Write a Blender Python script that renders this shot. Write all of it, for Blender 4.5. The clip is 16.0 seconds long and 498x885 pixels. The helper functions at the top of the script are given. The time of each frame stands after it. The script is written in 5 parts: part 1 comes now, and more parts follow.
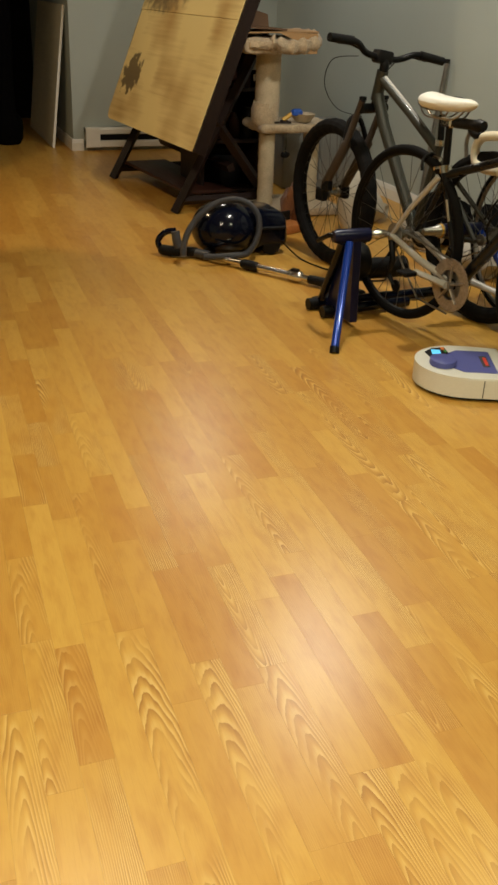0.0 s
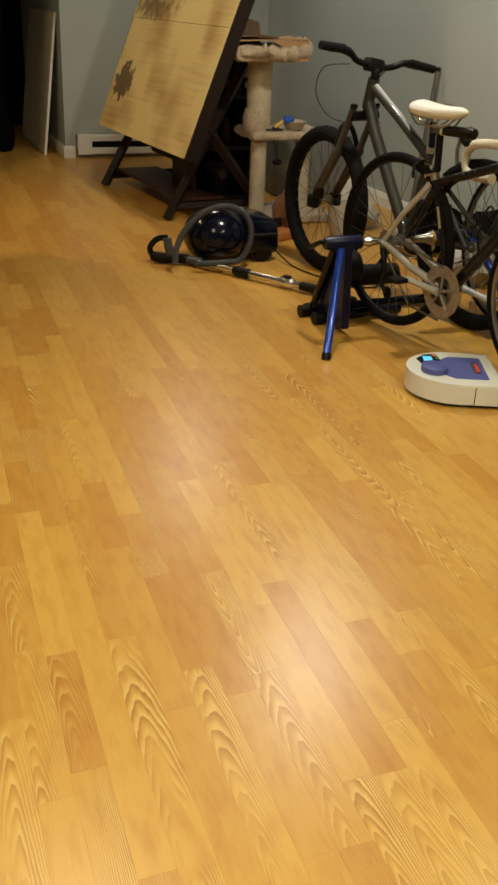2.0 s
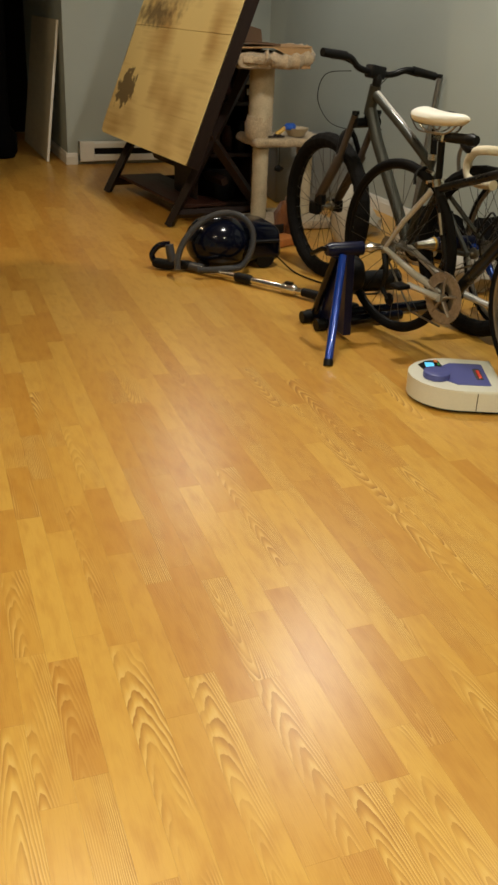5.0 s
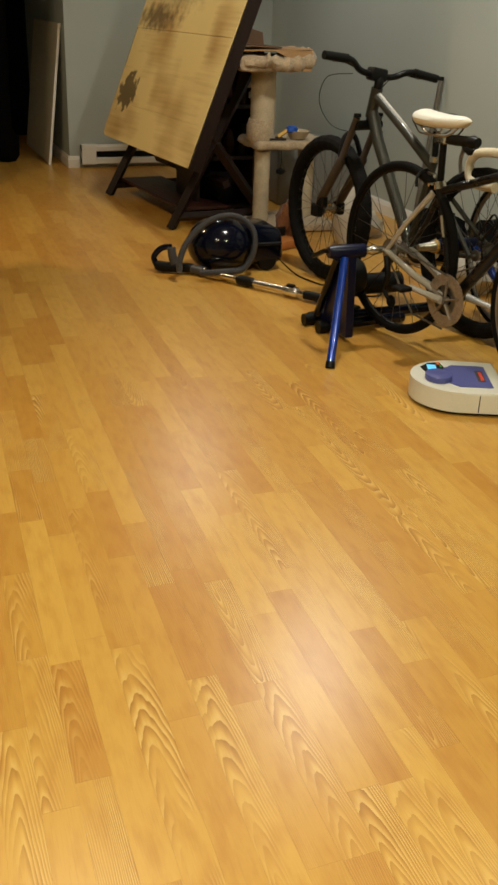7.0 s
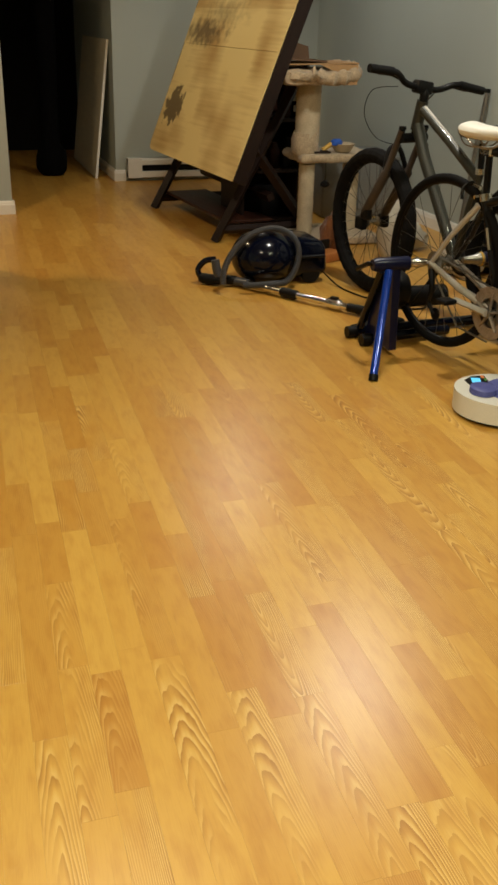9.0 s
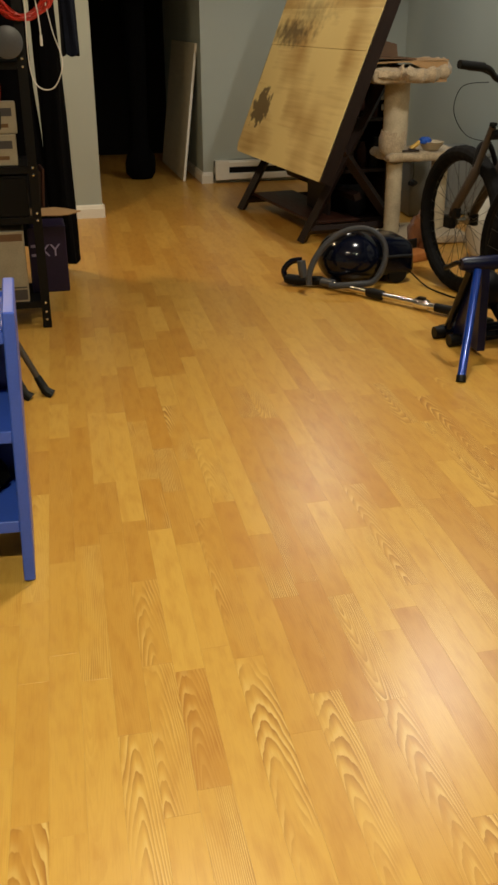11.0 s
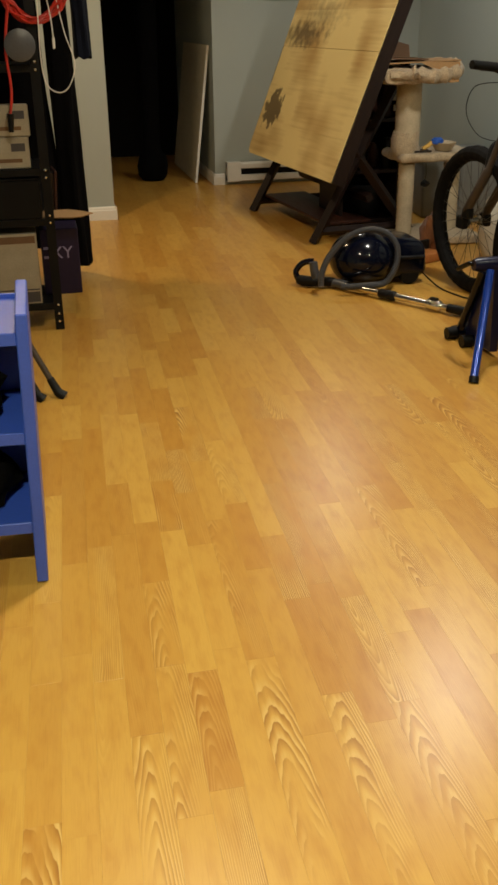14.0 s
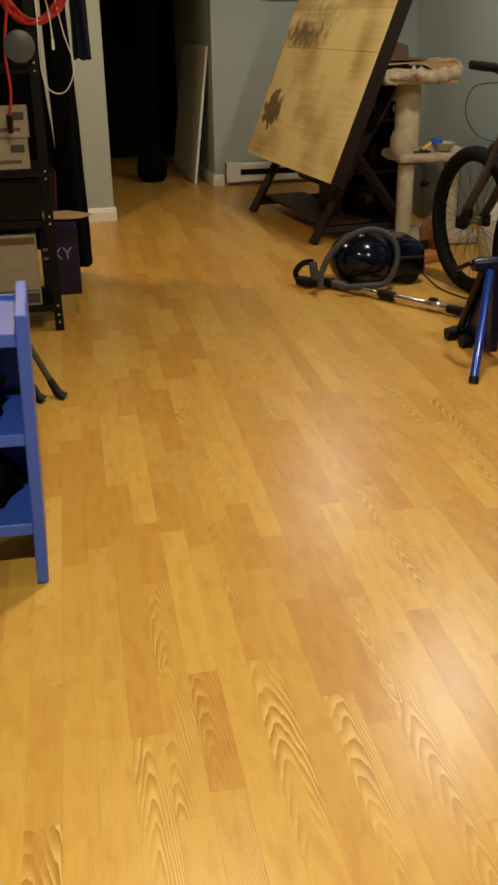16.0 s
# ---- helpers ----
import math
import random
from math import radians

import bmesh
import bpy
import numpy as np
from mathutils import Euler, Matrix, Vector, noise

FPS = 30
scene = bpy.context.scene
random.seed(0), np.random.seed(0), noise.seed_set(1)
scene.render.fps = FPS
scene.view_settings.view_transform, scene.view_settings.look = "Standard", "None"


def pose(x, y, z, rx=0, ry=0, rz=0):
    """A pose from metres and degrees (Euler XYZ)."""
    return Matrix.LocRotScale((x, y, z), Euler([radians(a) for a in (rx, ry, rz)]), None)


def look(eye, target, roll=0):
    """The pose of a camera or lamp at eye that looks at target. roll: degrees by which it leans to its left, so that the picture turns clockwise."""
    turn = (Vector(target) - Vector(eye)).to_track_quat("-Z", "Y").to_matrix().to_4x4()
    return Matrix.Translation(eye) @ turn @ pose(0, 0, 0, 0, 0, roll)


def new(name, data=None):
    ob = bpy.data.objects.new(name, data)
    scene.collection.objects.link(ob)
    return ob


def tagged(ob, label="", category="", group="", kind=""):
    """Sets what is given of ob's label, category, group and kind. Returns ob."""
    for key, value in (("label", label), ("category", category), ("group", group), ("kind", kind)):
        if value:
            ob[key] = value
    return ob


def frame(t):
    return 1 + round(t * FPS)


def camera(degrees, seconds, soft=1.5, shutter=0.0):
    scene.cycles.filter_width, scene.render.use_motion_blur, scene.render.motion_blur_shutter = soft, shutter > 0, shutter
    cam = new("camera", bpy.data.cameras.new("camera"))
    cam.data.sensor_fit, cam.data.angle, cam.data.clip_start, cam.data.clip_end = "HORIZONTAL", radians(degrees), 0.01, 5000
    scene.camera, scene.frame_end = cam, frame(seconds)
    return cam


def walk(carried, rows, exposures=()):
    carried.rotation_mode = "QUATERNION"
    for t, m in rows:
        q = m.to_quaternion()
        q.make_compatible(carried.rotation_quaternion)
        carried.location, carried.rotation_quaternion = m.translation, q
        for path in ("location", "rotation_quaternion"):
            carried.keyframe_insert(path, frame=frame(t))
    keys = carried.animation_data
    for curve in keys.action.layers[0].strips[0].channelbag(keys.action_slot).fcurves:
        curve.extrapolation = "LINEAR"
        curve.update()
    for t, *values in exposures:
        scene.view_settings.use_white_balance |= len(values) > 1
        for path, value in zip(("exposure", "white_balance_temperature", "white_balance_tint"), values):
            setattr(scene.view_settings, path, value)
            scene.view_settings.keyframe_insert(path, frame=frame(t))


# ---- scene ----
EYE = (0.0, 0.0, 1.25)
cam = camera(29.68, 16.0, soft=2.8)
# seconds, yaw, pitch, roll
ROWS = [
    (0.0, -21.188, -26.041, 2.259),
    (0.5, -21.605, -25.655, 2.418),
    (1.0, -21.588, -25.787, 2.368),
    (1.5, -21.549, -25.73, 2.376),
    (2.0, -21.708, -25.619, 2.42),
    (2.5, -21.764, -25.443, 2.436),
    (3.0, -21.854, -25.344, 2.507),
    (3.5, -21.802, -25.311, 2.493),
    (4.0, -21.566, -25.344, 2.376),
    (6.5, -21.553, -25.096, 2.315),
    (7.0, -21.408, -25.104, 2.206),
    (7.5, -20.997, -24.81, 2.216),
    (8.0, -20.313, -24.432, 2.223),
    (8.5, -19.322, -24.457, 1.848),
    (9.0, -18.563, -24.45, 1.541),
    (9.5, -17.678, -24.334, 1.271),
    (10.0, -16.636, -24.508, 0.831),
    (10.2, -14.918, -24.489, 0.194),
    (12.3, -12.28, -24.436, -0.529),
    (12.5, -12.33, -24.427, -0.563),
    (13.0, -12.288, -24.392, -0.601),
    (13.5, -12.116, -24.423, -0.645),
    (14.0, -12.095, -24.369, -0.736),
    (14.5, -12.282, -24.293, -0.6),
    (15.0, -12.338, -24.28, -0.584),
    (15.5, -12.281, -24.287, -0.616),
    (16.0, -12.095, -24.326, -0.857),
]


def gaze(yaw, pitch, roll):
    a, b = radians(yaw), radians(pitch)
    way = Vector((-math.sin(a) * math.cos(b), math.cos(a) * math.cos(b), math.sin(b)))
    return look(EYE, Vector(EYE) + way, roll)


walk(cam, [(t, gaze(y, p, r)) for t, y, p, r in ROWS])

# ---- light ----
CEIL = 2.3
world = bpy.data.worlds.new("world")
scene.world = world
world.use_nodes = True
world.node_tree.nodes["Background"].inputs[0].default_value = (0.9, 0.85, 0.75, 1)
world.node_tree.nodes["Background"].inputs[1].default_value = 0.006
scene.view_settings.exposure = 0.0
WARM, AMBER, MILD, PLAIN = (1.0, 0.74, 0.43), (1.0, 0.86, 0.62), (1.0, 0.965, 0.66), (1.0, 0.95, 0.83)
# unseen lamps inferred from glare and shadows; the last only brightens the near floor
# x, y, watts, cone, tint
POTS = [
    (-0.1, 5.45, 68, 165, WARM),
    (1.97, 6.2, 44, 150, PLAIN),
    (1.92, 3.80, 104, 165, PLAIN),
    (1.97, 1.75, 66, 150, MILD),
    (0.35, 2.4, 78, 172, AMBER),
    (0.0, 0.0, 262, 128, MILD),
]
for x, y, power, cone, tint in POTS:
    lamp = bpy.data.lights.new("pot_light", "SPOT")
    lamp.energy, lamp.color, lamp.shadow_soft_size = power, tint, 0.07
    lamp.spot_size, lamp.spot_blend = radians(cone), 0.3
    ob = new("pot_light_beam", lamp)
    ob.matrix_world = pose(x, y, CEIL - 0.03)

# ---- materials ----
def mat(name, color, rough=0.6, metal=0.0, vary=0.15, scale=14.0, bump=0.0, fine=180.0, sheen=0.0, coat=0.0, stretch=(1, 1, 1), spec=0.5):
    """A surface with broad stains, fine grain in colour and roughness, and relief."""
    m = bpy.data.materials.new(name)
    m.use_nodes = True
    nt = m.node_tree
    b = nt.nodes["Principled BSDF"]
    tc = nt.nodes.new("ShaderNodeTexCoord")
    mp = nt.nodes.new("ShaderNodeMapping")
    mp.inputs["Scale"].default_value = stretch
    nt.links.new(tc.outputs["Object"], mp.inputs["Vector"])
    big, small = nt.nodes.new("ShaderNodeTexNoise"), nt.nodes.new("ShaderNodeTexNoise")
    for n, s in ((big, scale), (small, fine)):
        n.inputs["Scale"].default_value = s
        n.inputs["Detail"].default_value = 4
        nt.links.new(mp.outputs["Vector"], n.inputs["Vector"])
    add = nt.nodes.new("ShaderNodeMath")
    add.operation = "ADD"
    nt.links.new(big.outputs["Fac"], add.inputs[0])
    nt.links.new(small.outputs["Fac"], add.inputs[1])
    ramp = nt.nodes.new("ShaderNodeMapRange")
    ramp.inputs["From Min"].default_value, ramp.inputs["From Max"].default_value = 0.6, 1.4
    nt.links.new(add.outputs[0], ramp.inputs["Value"])
    mix = nt.nodes.new("ShaderNodeMix")
    mix.data_type = "RGBA"
    mix.inputs["A"].default_value = (*[c * (1 - vary) for c in color], 1)
    mix.inputs["B"].default_value = (*[min(1, c * (1 + vary)) for c in color], 1)
    nt.links.new(ramp.outputs["Result"], mix.inputs["Factor"])
    nt.links.new(mix.outputs["Result"], b.inputs["Base Color"])
    rr = nt.nodes.new("ShaderNodeMapRange")
    rr.inputs["To Min"].default_value, rr.inputs["To Max"].default_value = max(0.02, rough * 0.85), min(1, rough * 1.15)
    nt.links.new(big.outputs["Fac"], rr.inputs["Value"])
    nt.links.new(rr.outputs["Result"], b.inputs["Roughness"])
    b.inputs["Metallic"].default_value = metal
    b.inputs["Specular IOR Level"].default_value = spec
    b.inputs["Sheen Weight"].default_value = sheen
    b.inputs["Coat Weight"].default_value = coat
    if bump:
        bp = nt.nodes.new("ShaderNodeBump")
        bp.inputs["Strength"].default_value = 0.6
        bp.inputs["Distance"].default_value = bump
        nt.links.new(small.outputs["Fac"], bp.inputs["Height"])
        nt.links.new(bp.outputs["Normal"], b.inputs["Normal"])
    return m


def floor_material():
    """Laminate strips: own tone for each strip, arched growth rings, fine fibres."""
    m = bpy.data.materials.new("oak_laminate")
    m.use_nodes = True
    nt = m.node_tree
    N, L = nt.nodes.new, nt.links.new
    b = nt.nodes["Principled BSDF"]
    uv = N("ShaderNodeUVMap")
    uv.uv_map = "grain"
    rnd = N("ShaderNodeUVMap")
    rnd.uv_map = "tone"
    sep = N("ShaderNodeSeparateXYZ")
    L(rnd.outputs[0], sep.inputs[0])
    tone = N("ShaderNodeValToRGB")
    els = tone.color_ramp.elements
    els[0].position, els[0].color = 0.0, (0.495, 0.234, 0.038, 1)
    els[1].position, els[1].color = 1.0, (0.615, 0.352, 0.071, 1)
    e = els.new(0.35)
    e.color = (0.528, 0.270, 0.048, 1)
    e = els.new(0.7)
    e.color = (0.578, 0.316, 0.061, 1)
    L(sep.outputs["X"], tone.inputs[0])
    own = N("ShaderNodeVectorMath")
    own.operation = "MULTIPLY_ADD"
    own.inputs[1].default_value = (37, 91, 0)
    L(rnd.outputs[0], own.inputs[0])
    L(uv.outputs[0], own.inputs[2])
    # arched rings: long ellipses round a heart that lies in or beside the strip
    mp = N("ShaderNodeMapping")
    mp.inputs["Scale"].default_value = (1, 0.075, 1)
    L(uv.outputs[0], mp.inputs["Vector"])
    wob = N("ShaderNodeTexNoise")
    wob.inputs["Scale"].default_value, wob.inputs["Detail"].default_value = 18, 3
    wmp = N("ShaderNodeMapping")
    wmp.inputs["Scale"].default_value = (1, 0.12, 1)
    L(own.outputs[0], wmp.inputs["Vector"])
    L(wmp.outputs[0], wob.inputs["Vector"])
    wm = N("ShaderNodeVectorMath")
    wm.operation = "MULTIPLY_ADD"
    wm.inputs[1].default_value = (0.028, 0.018, 0)
    L(wob.outputs["Color"], wm.inputs[0])
    L(mp.outputs[0], wm.inputs[2])
    wave = N("ShaderNodeTexWave")
    wave.wave_type, wave.rings_direction, wave.wave_profile = "RINGS", "Z", "SAW"
    wave.inputs["Scale"].default_value = 76
    wave.inputs["Distortion"].default_value = 0.7
    wave.inputs["Detail"].default_value = 2
    wave.inputs["Detail Scale"].default_value = 2.0
    L(wm.outputs[0], wave.inputs["Vector"])
    fib = N("ShaderNodeTexNoise")
    fm = N("ShaderNodeMapping")
    fm.inputs["Scale"].default_value = (520, 14, 1)
    L(own.outputs[0], fm.inputs["Vector"])
    L(fm.outputs[0], fib.inputs["Vector"])
    fib.inputs["Scale"].default_value, fib.inputs["Detail"].default_value = 1, 3
    cloud = N("ShaderNodeTexNoise")
    cm = N("ShaderNodeMapping")
    cm.inputs["Scale"].default_value = (16, 3.0, 1)
    L(own.outputs[0], cm.inputs["Vector"])
    smoke = N("ShaderNodeTexNoise")
    sm = N("ShaderNodeMapping")
    sm.inputs["Scale"].default_value = (34, 9, 1)
    L(own.outputs[0], sm.inputs["Vector"])
    L(sm.outputs[0], smoke.inputs["Vector"])
    smoke.inputs["Scale"].default_value, smoke.inputs["Detail"].default_value = 1, 3
    L(cm.outputs[0], cloud.inputs["Vector"])
    cloud.inputs["Scale"].default_value, cloud.inputs["Detail"].default_value = 1, 2
    # ring strength differs from strip to strip and fades in and out along it
    st = N("ShaderNodeMath")
    st.operation = "MULTIPLY"
    plain = N("ShaderNodeMapRange")
    plain.inputs["From Min"].default_value, plain.inputs["From Max"].default_value = 0.18, 0.6
    L(sep.outputs["Y"], plain.inputs["Value"])
    L(plain.outputs["Result"], st.inputs[0])
    cr = N("ShaderNodeMapRange")
    cr.inputs["From Min"].default_value, cr.inputs["From Max"].default_value = 0.38, 0.62
    L(cloud.outputs["Fac"], cr.inputs["Value"])
    L(cr.outputs["Result"], st.inputs[1])
    dark = N("ShaderNodeMix")
    dark.data_type, dark.blend_type = "RGBA", "MULTIPLY"
    L(tone.outputs[0], dark.inputs["A"])
    dark.inputs["B"].default_value = (0.60, 0.48, 0.34, 1)
    rr = N("ShaderNodeMath")
    rr.operation = "MULTIPLY"
    wr = N("ShaderNodeMapRange")
    wr.inputs["From Min"].default_value, wr.inputs["From Max"].default_value = 0.45, 0.95
    L(wave.outputs["Fac"], wr.inputs["Value"])
    L(wr.outputs["Result"], rr.inputs[0])
    L(st.outputs[0], rr.inputs[1])
    L(rr.outputs[0], dark.inputs["Factor"])
    inv = N("ShaderNodeMapRange")
    inv.inputs["From Min"].default_value, inv.inputs["From Max"].default_value = 0.5, 0.15
    L(wave.outputs["Fac"], inv.inputs["Value"])
    lm = N("ShaderNodeMath")
    lm.operation = "MULTIPLY"
    L(inv.outputs["Result"], lm.inputs[0])
    L(st.outputs[0], lm.inputs[1])
    pale = N("ShaderNodeMix")
    pale.data_type = "RGBA"
    L(dark.outputs["Result"], pale.inputs["A"])
    pale.inputs["B"].default_value = (0.70, 0.46, 0.15, 1)
    L(lm.outputs[0], pale.inputs["Factor"])
    f2 = N("ShaderNodeMix")
    f2.data_type, f2.blend_type = "RGBA", "MULTIPLY"
    fr = N("ShaderNodeMapRange")
    fr.inputs["From Min"].default_value, fr.inputs["From Max"].default_value = 0.5, 0.75
    fr.inputs["To Max"].default_value = 0.32
    L(fib.outputs["Fac"], fr.inputs["Value"])
    L(fr.outputs["Result"], f2.inputs["Factor"])
    L(pale.outputs["Result"], f2.inputs["A"])
    f2.inputs["B"].default_value = (0.72, 0.62, 0.5, 1)
    f3 = N("ShaderNodeMix")
    f3.data_type, f3.blend_type = "RGBA", "MULTIPLY"
    sr = N("ShaderNodeMapRange")
    sr.inputs["From Min"].default_value, sr.inputs["From Max"].default_value = 0.45, 0.72
    sr.inputs["To Max"].default_value = 0.6
    L(smoke.outputs["Fac"], sr.inputs["Value"])
    L(sr.outputs["Result"], f3.inputs["Factor"])
    L(f2.outputs["Result"], f3.inputs["A"])
    f3.inputs["B"].default_value = (0.80, 0.68, 0.55, 1)
    L(f3.outputs["Result"], b.inputs["Base Color"])
    ro = N("ShaderNodeMapRange")
    ro.inputs["To Min"].default_value, ro.inputs["To Max"].default_value = 0.28, 0.37
    L(fib.outputs["Fac"], ro.inputs["Value"])
    L(ro.outputs["Result"], b.inputs["Roughness"])
    b.inputs["Specular IOR Level"].default_value = 0.52
    bp = N("ShaderNodeBump")
    bp.inputs["Strength"].default_value, bp.inputs["Distance"].default_value = 0.12, 0.0004
    L(fib.outputs["Fac"], bp.inputs["Height"])
    L(bp.outputs["Normal"], b.inputs["Normal"])
    return m


def pine_material():
    """Pale pine panel: long grain, amber clouds and knots."""
    m = bpy.data.materials.new("pine_panel")
    m.use_nodes = True
    nt = m.node_tree
    N, L = nt.nodes.new, nt.links.new
    b = nt.nodes["Principled BSDF"]
    tc = N("ShaderNodeTexCoord")
    mp = N("ShaderNodeMapping")
    mp.inputs["Scale"].default_value = (0.8, 16, 16)
    L(tc.outputs["Object"], mp.inputs["Vector"])
    info = N("ShaderNodeObjectInfo")
    off = N("ShaderNodeVectorMath")
    off.operation = "MULTIPLY_ADD"
    off.inputs[1].default_value = (40, 40, 40)
    L(info.outputs["Random"], off.inputs[0])
    L(mp.outputs[0], off.inputs[2])
    grain = N("ShaderNodeTexNoise")
    grain.inputs["Scale"].default_value, grain.inputs["Detail"].default_value = 3, 5
    L(off.outputs[0], grain.inputs["Vector"])
    cloud = N("ShaderNodeTexNoise")
    cloud.inputs["Scale"].default_value, cloud.inputs["Detail"].default_value = 2.2, 1.5
    L(tc.outputs["Object"], cloud.inputs["Vector"])
    r = N("ShaderNodeValToRGB")
    r.color_ramp.elements[0].position, r.color_ramp.elements[0].color = 0.38, (0.38, 0.21, 0.058, 1)
    r.color_ramp.elements[1].position, r.color_ramp.elements[1].color = 0.61, (0.74, 0.58, 0.25, 1)
    mx = N("ShaderNodeMath")
    mx.operation = "MULTIPLY_ADD"
    mx.inputs[1].default_value = 0.18
    sc = N("ShaderNodeMath")
    sc.operation = "MULTIPLY"
    sc.inputs[1].default_value = 0.84
    L(cloud.outputs["Fac"], sc.inputs[0])
    L(grain.outputs["Fac"], mx.inputs[0])
    L(sc.outputs[0], mx.inputs[2])
    pl = N("ShaderNodeMath")
    pl.operation = "MULTIPLY_ADD"
    pl.inputs[1].default_value = 0.10
    L(info.outputs["Random"], pl.inputs[0])
    L(mx.outputs[0], pl.inputs[2])
    L(pl.outputs[0], r.inputs[0])
    # two scorched patches with ragged rims
    sep = N("ShaderNodeSeparateXYZ")
    L(tc.outputs["Object"], sep.inputs[0])
    rag = N("ShaderNodeTexNoise")
    rag.inputs["Scale"].default_value, rag.inputs["Detail"].default_value = 17, 4
    L(tc.outputs["Object"], rag.inputs["Vector"])
    masks = []
    for cx, cy, rx, ry, lo, hi, top in ((0.195, 0.315, 0.165, 0.135, 0.30, 0.40, 0.85), (0.28, 0.80, 0.42, 0.10, 0.20, 0.75, 0.80), (0.50, 0.93, 0.38, 0.13, 0.15, 0.95, 0.55)):
        px, py = N("ShaderNodeMath"), N("ShaderNodeMath")
        for nd, src, c, rad in ((px, "X", cx, rx), (py, "Y", cy, ry)):
            nd.operation = "MULTIPLY_ADD"
            L(sep.outputs[src], nd.inputs[0])
            nd.inputs[1].default_value, nd.inputs[2].default_value = 1 / rad, -c / rad
        cb = N("ShaderNodeCombineXYZ")
        L(px.outputs[0], cb.inputs[0])
        L(py.outputs[0], cb.inputs[1])
        ln = N("ShaderNodeVectorMath")
        ln.operation = "LENGTH"
        L(cb.outputs[0], ln.inputs[0])
        dn = N("ShaderNodeMath")
        dn.operation = "MULTIPLY_ADD"
        L(ln.outputs["Value"], dn.inputs[0])
        dn.inputs[1].default_value = -0.55
        L(rag.outputs["Fac"], dn.inputs[2])
        sub = N("ShaderNodeMapRange")
        sub.interpolation_type = "SMOOTHSTEP"
        L(dn.outputs[0], sub.inputs["Value"])
        sub.inputs["From Min"].default_value, sub.inputs["From Max"].default_value, sub.inputs["To Max"].default_value = lo - 0.32, hi - 0.32, top
        masks.append(sub)
    col = r.outputs[0]
    for mk in masks:
        mz = N("ShaderNodeMix")
        mz.data_type = "RGBA"
        L(col, mz.inputs["A"])
        mz.inputs["B"].default_value = (0.085, 0.055, 0.026, 1)
        L(mk.outputs["Result"], mz.inputs["Factor"])
        col = mz.outputs["Result"]
    L(col, b.inputs["Base Color"])
    b.inputs["Roughness"].default_value = 0.5
    return m


M_FLOOR = floor_material()
M_JOINT = mat("floor_joint", (0.30, 0.17, 0.05), 0.6)
M_WALL = mat("sage_grey_wall_paint", (0.385, 0.425, 0.395), 0.75, vary=0.05, scale=2.2, bump=0.0006, fine=260)
# unseen ceiling kept dark to weaken bounced light
M_CEIL = mat("ceiling_paint", (0.34, 0.33, 0.31), 0.85, vary=0.04, scale=3, bump=0.0008)
M_TRIM = mat("white_trim_paint", (0.78, 0.76, 0.70), 0.4, vary=0.06, scale=9)
# near-black colour holds the darkness at the hallway's end
M_DARKHALL = mat("hall_end_dark", (0.008, 0.007, 0.006), 0.8, vary=0.3, spec=0.1)
M_PINE = pine_material()
M_BROWN = mat("dark_brown_wood", (0.013, 0.005, 0.003), 0.5, vary=0.4, scale=9, fine=60, stretch=(1, 1, 6), spec=0.3)
M_BROWN2 = mat("reddish_brown_wood", (0.034, 0.010, 0.005), 0.5, vary=0.4, scale=9, fine=60, stretch=(1, 1, 6), spec=0.3)
M_BOARD = mat("pale_board", (0.64, 0.58, 0.44), 0.6, vary=0.12, scale=5, fine=60, stretch=(1, 1, 5))
M_PLUSH = mat("cream_carpet", (0.42, 0.32, 0.205), 0.95, vary=0.35, scale=30, bump=0.006, fine=120, sheen=0.3)
M_SISAL = mat("sisal_rope", (0.47, 0.385, 0.26), 0.9, vary=0.2, scale=20, bump=0.004, fine=150)
M_CARD = mat("cardboard", (0.36, 0.21, 0.09), 0.8, vary=0.12, scale=12)
M_CARD2 = mat("brown_paper_dark", (0.13, 0.07, 0.035), 0.8, vary=0.2, scale=12)
M_TYRE = mat("tyre_rubber", (0.0055, 0.005, 0.005), 0.8, vary=0.35, scale=40, bump=0.001, spec=0.12)
M_BLACK = mat("black_plastic", (0.004, 0.004, 0.0045), 0.45, vary=0.3, spec=0.2)
M_BLACKP = mat("black_bike_paint", (0.006, 0.006, 0.007), 0.28, vary=0.3, coat=0.15, spec=0.3)
M_GUN = mat("dark_grey_bike_paint", (0.030, 0.031, 0.025), 0.45, metal=0.2, vary=0.2, coat=0.2)
M_SILVER = mat("silver_paint", (0.50, 0.48, 0.44), 0.3, metal=0.2, vary=0.15)
M_CHROME = mat("chrome", (0.72, 0.70, 0.67), 0.16, metal=1.0, vary=0.1)
M_BRONZE = mat("worn_grey_bronze_metal", (0.33, 0.275, 0.225), 0.45, metal=0.45, vary=0.35, scale=40)
M_STEEL = mat("dull_steel", (0.30, 0.285, 0.26), 0.35, metal=0.9, vary=0.25)
M_SPOKE = mat("spoke_steel", (0.09, 0.088, 0.082), 0.35, metal=0.7)
M_WHITE = mat("white_leather", (0.80, 0.78, 0.72), 0.4, vary=0.06)
M_TAPE = mat("cream_bar_tape", (0.68, 0.61, 0.46), 0.7, vary=0.1, scale=40)
M_BLUE = mat("blue_gloss_paint", (0.003, 0.042, 0.36), 0.2, metal=0.3, vary=0.12, coat=0.5)
M_DEEPBLUE = mat("deep_blue_paint", (0.003, 0.005, 0.032), 0.3, vary=0.15, spec=0.3)
M_NAVY = mat("navy_gloss_plastic", (0.002, 0.003, 0.010), 0.15, vary=0.2, spec=0.35)
M_HOSE = mat("grey_hose_plastic", (0.062, 0.064, 0.072), 0.4, vary=0.15)
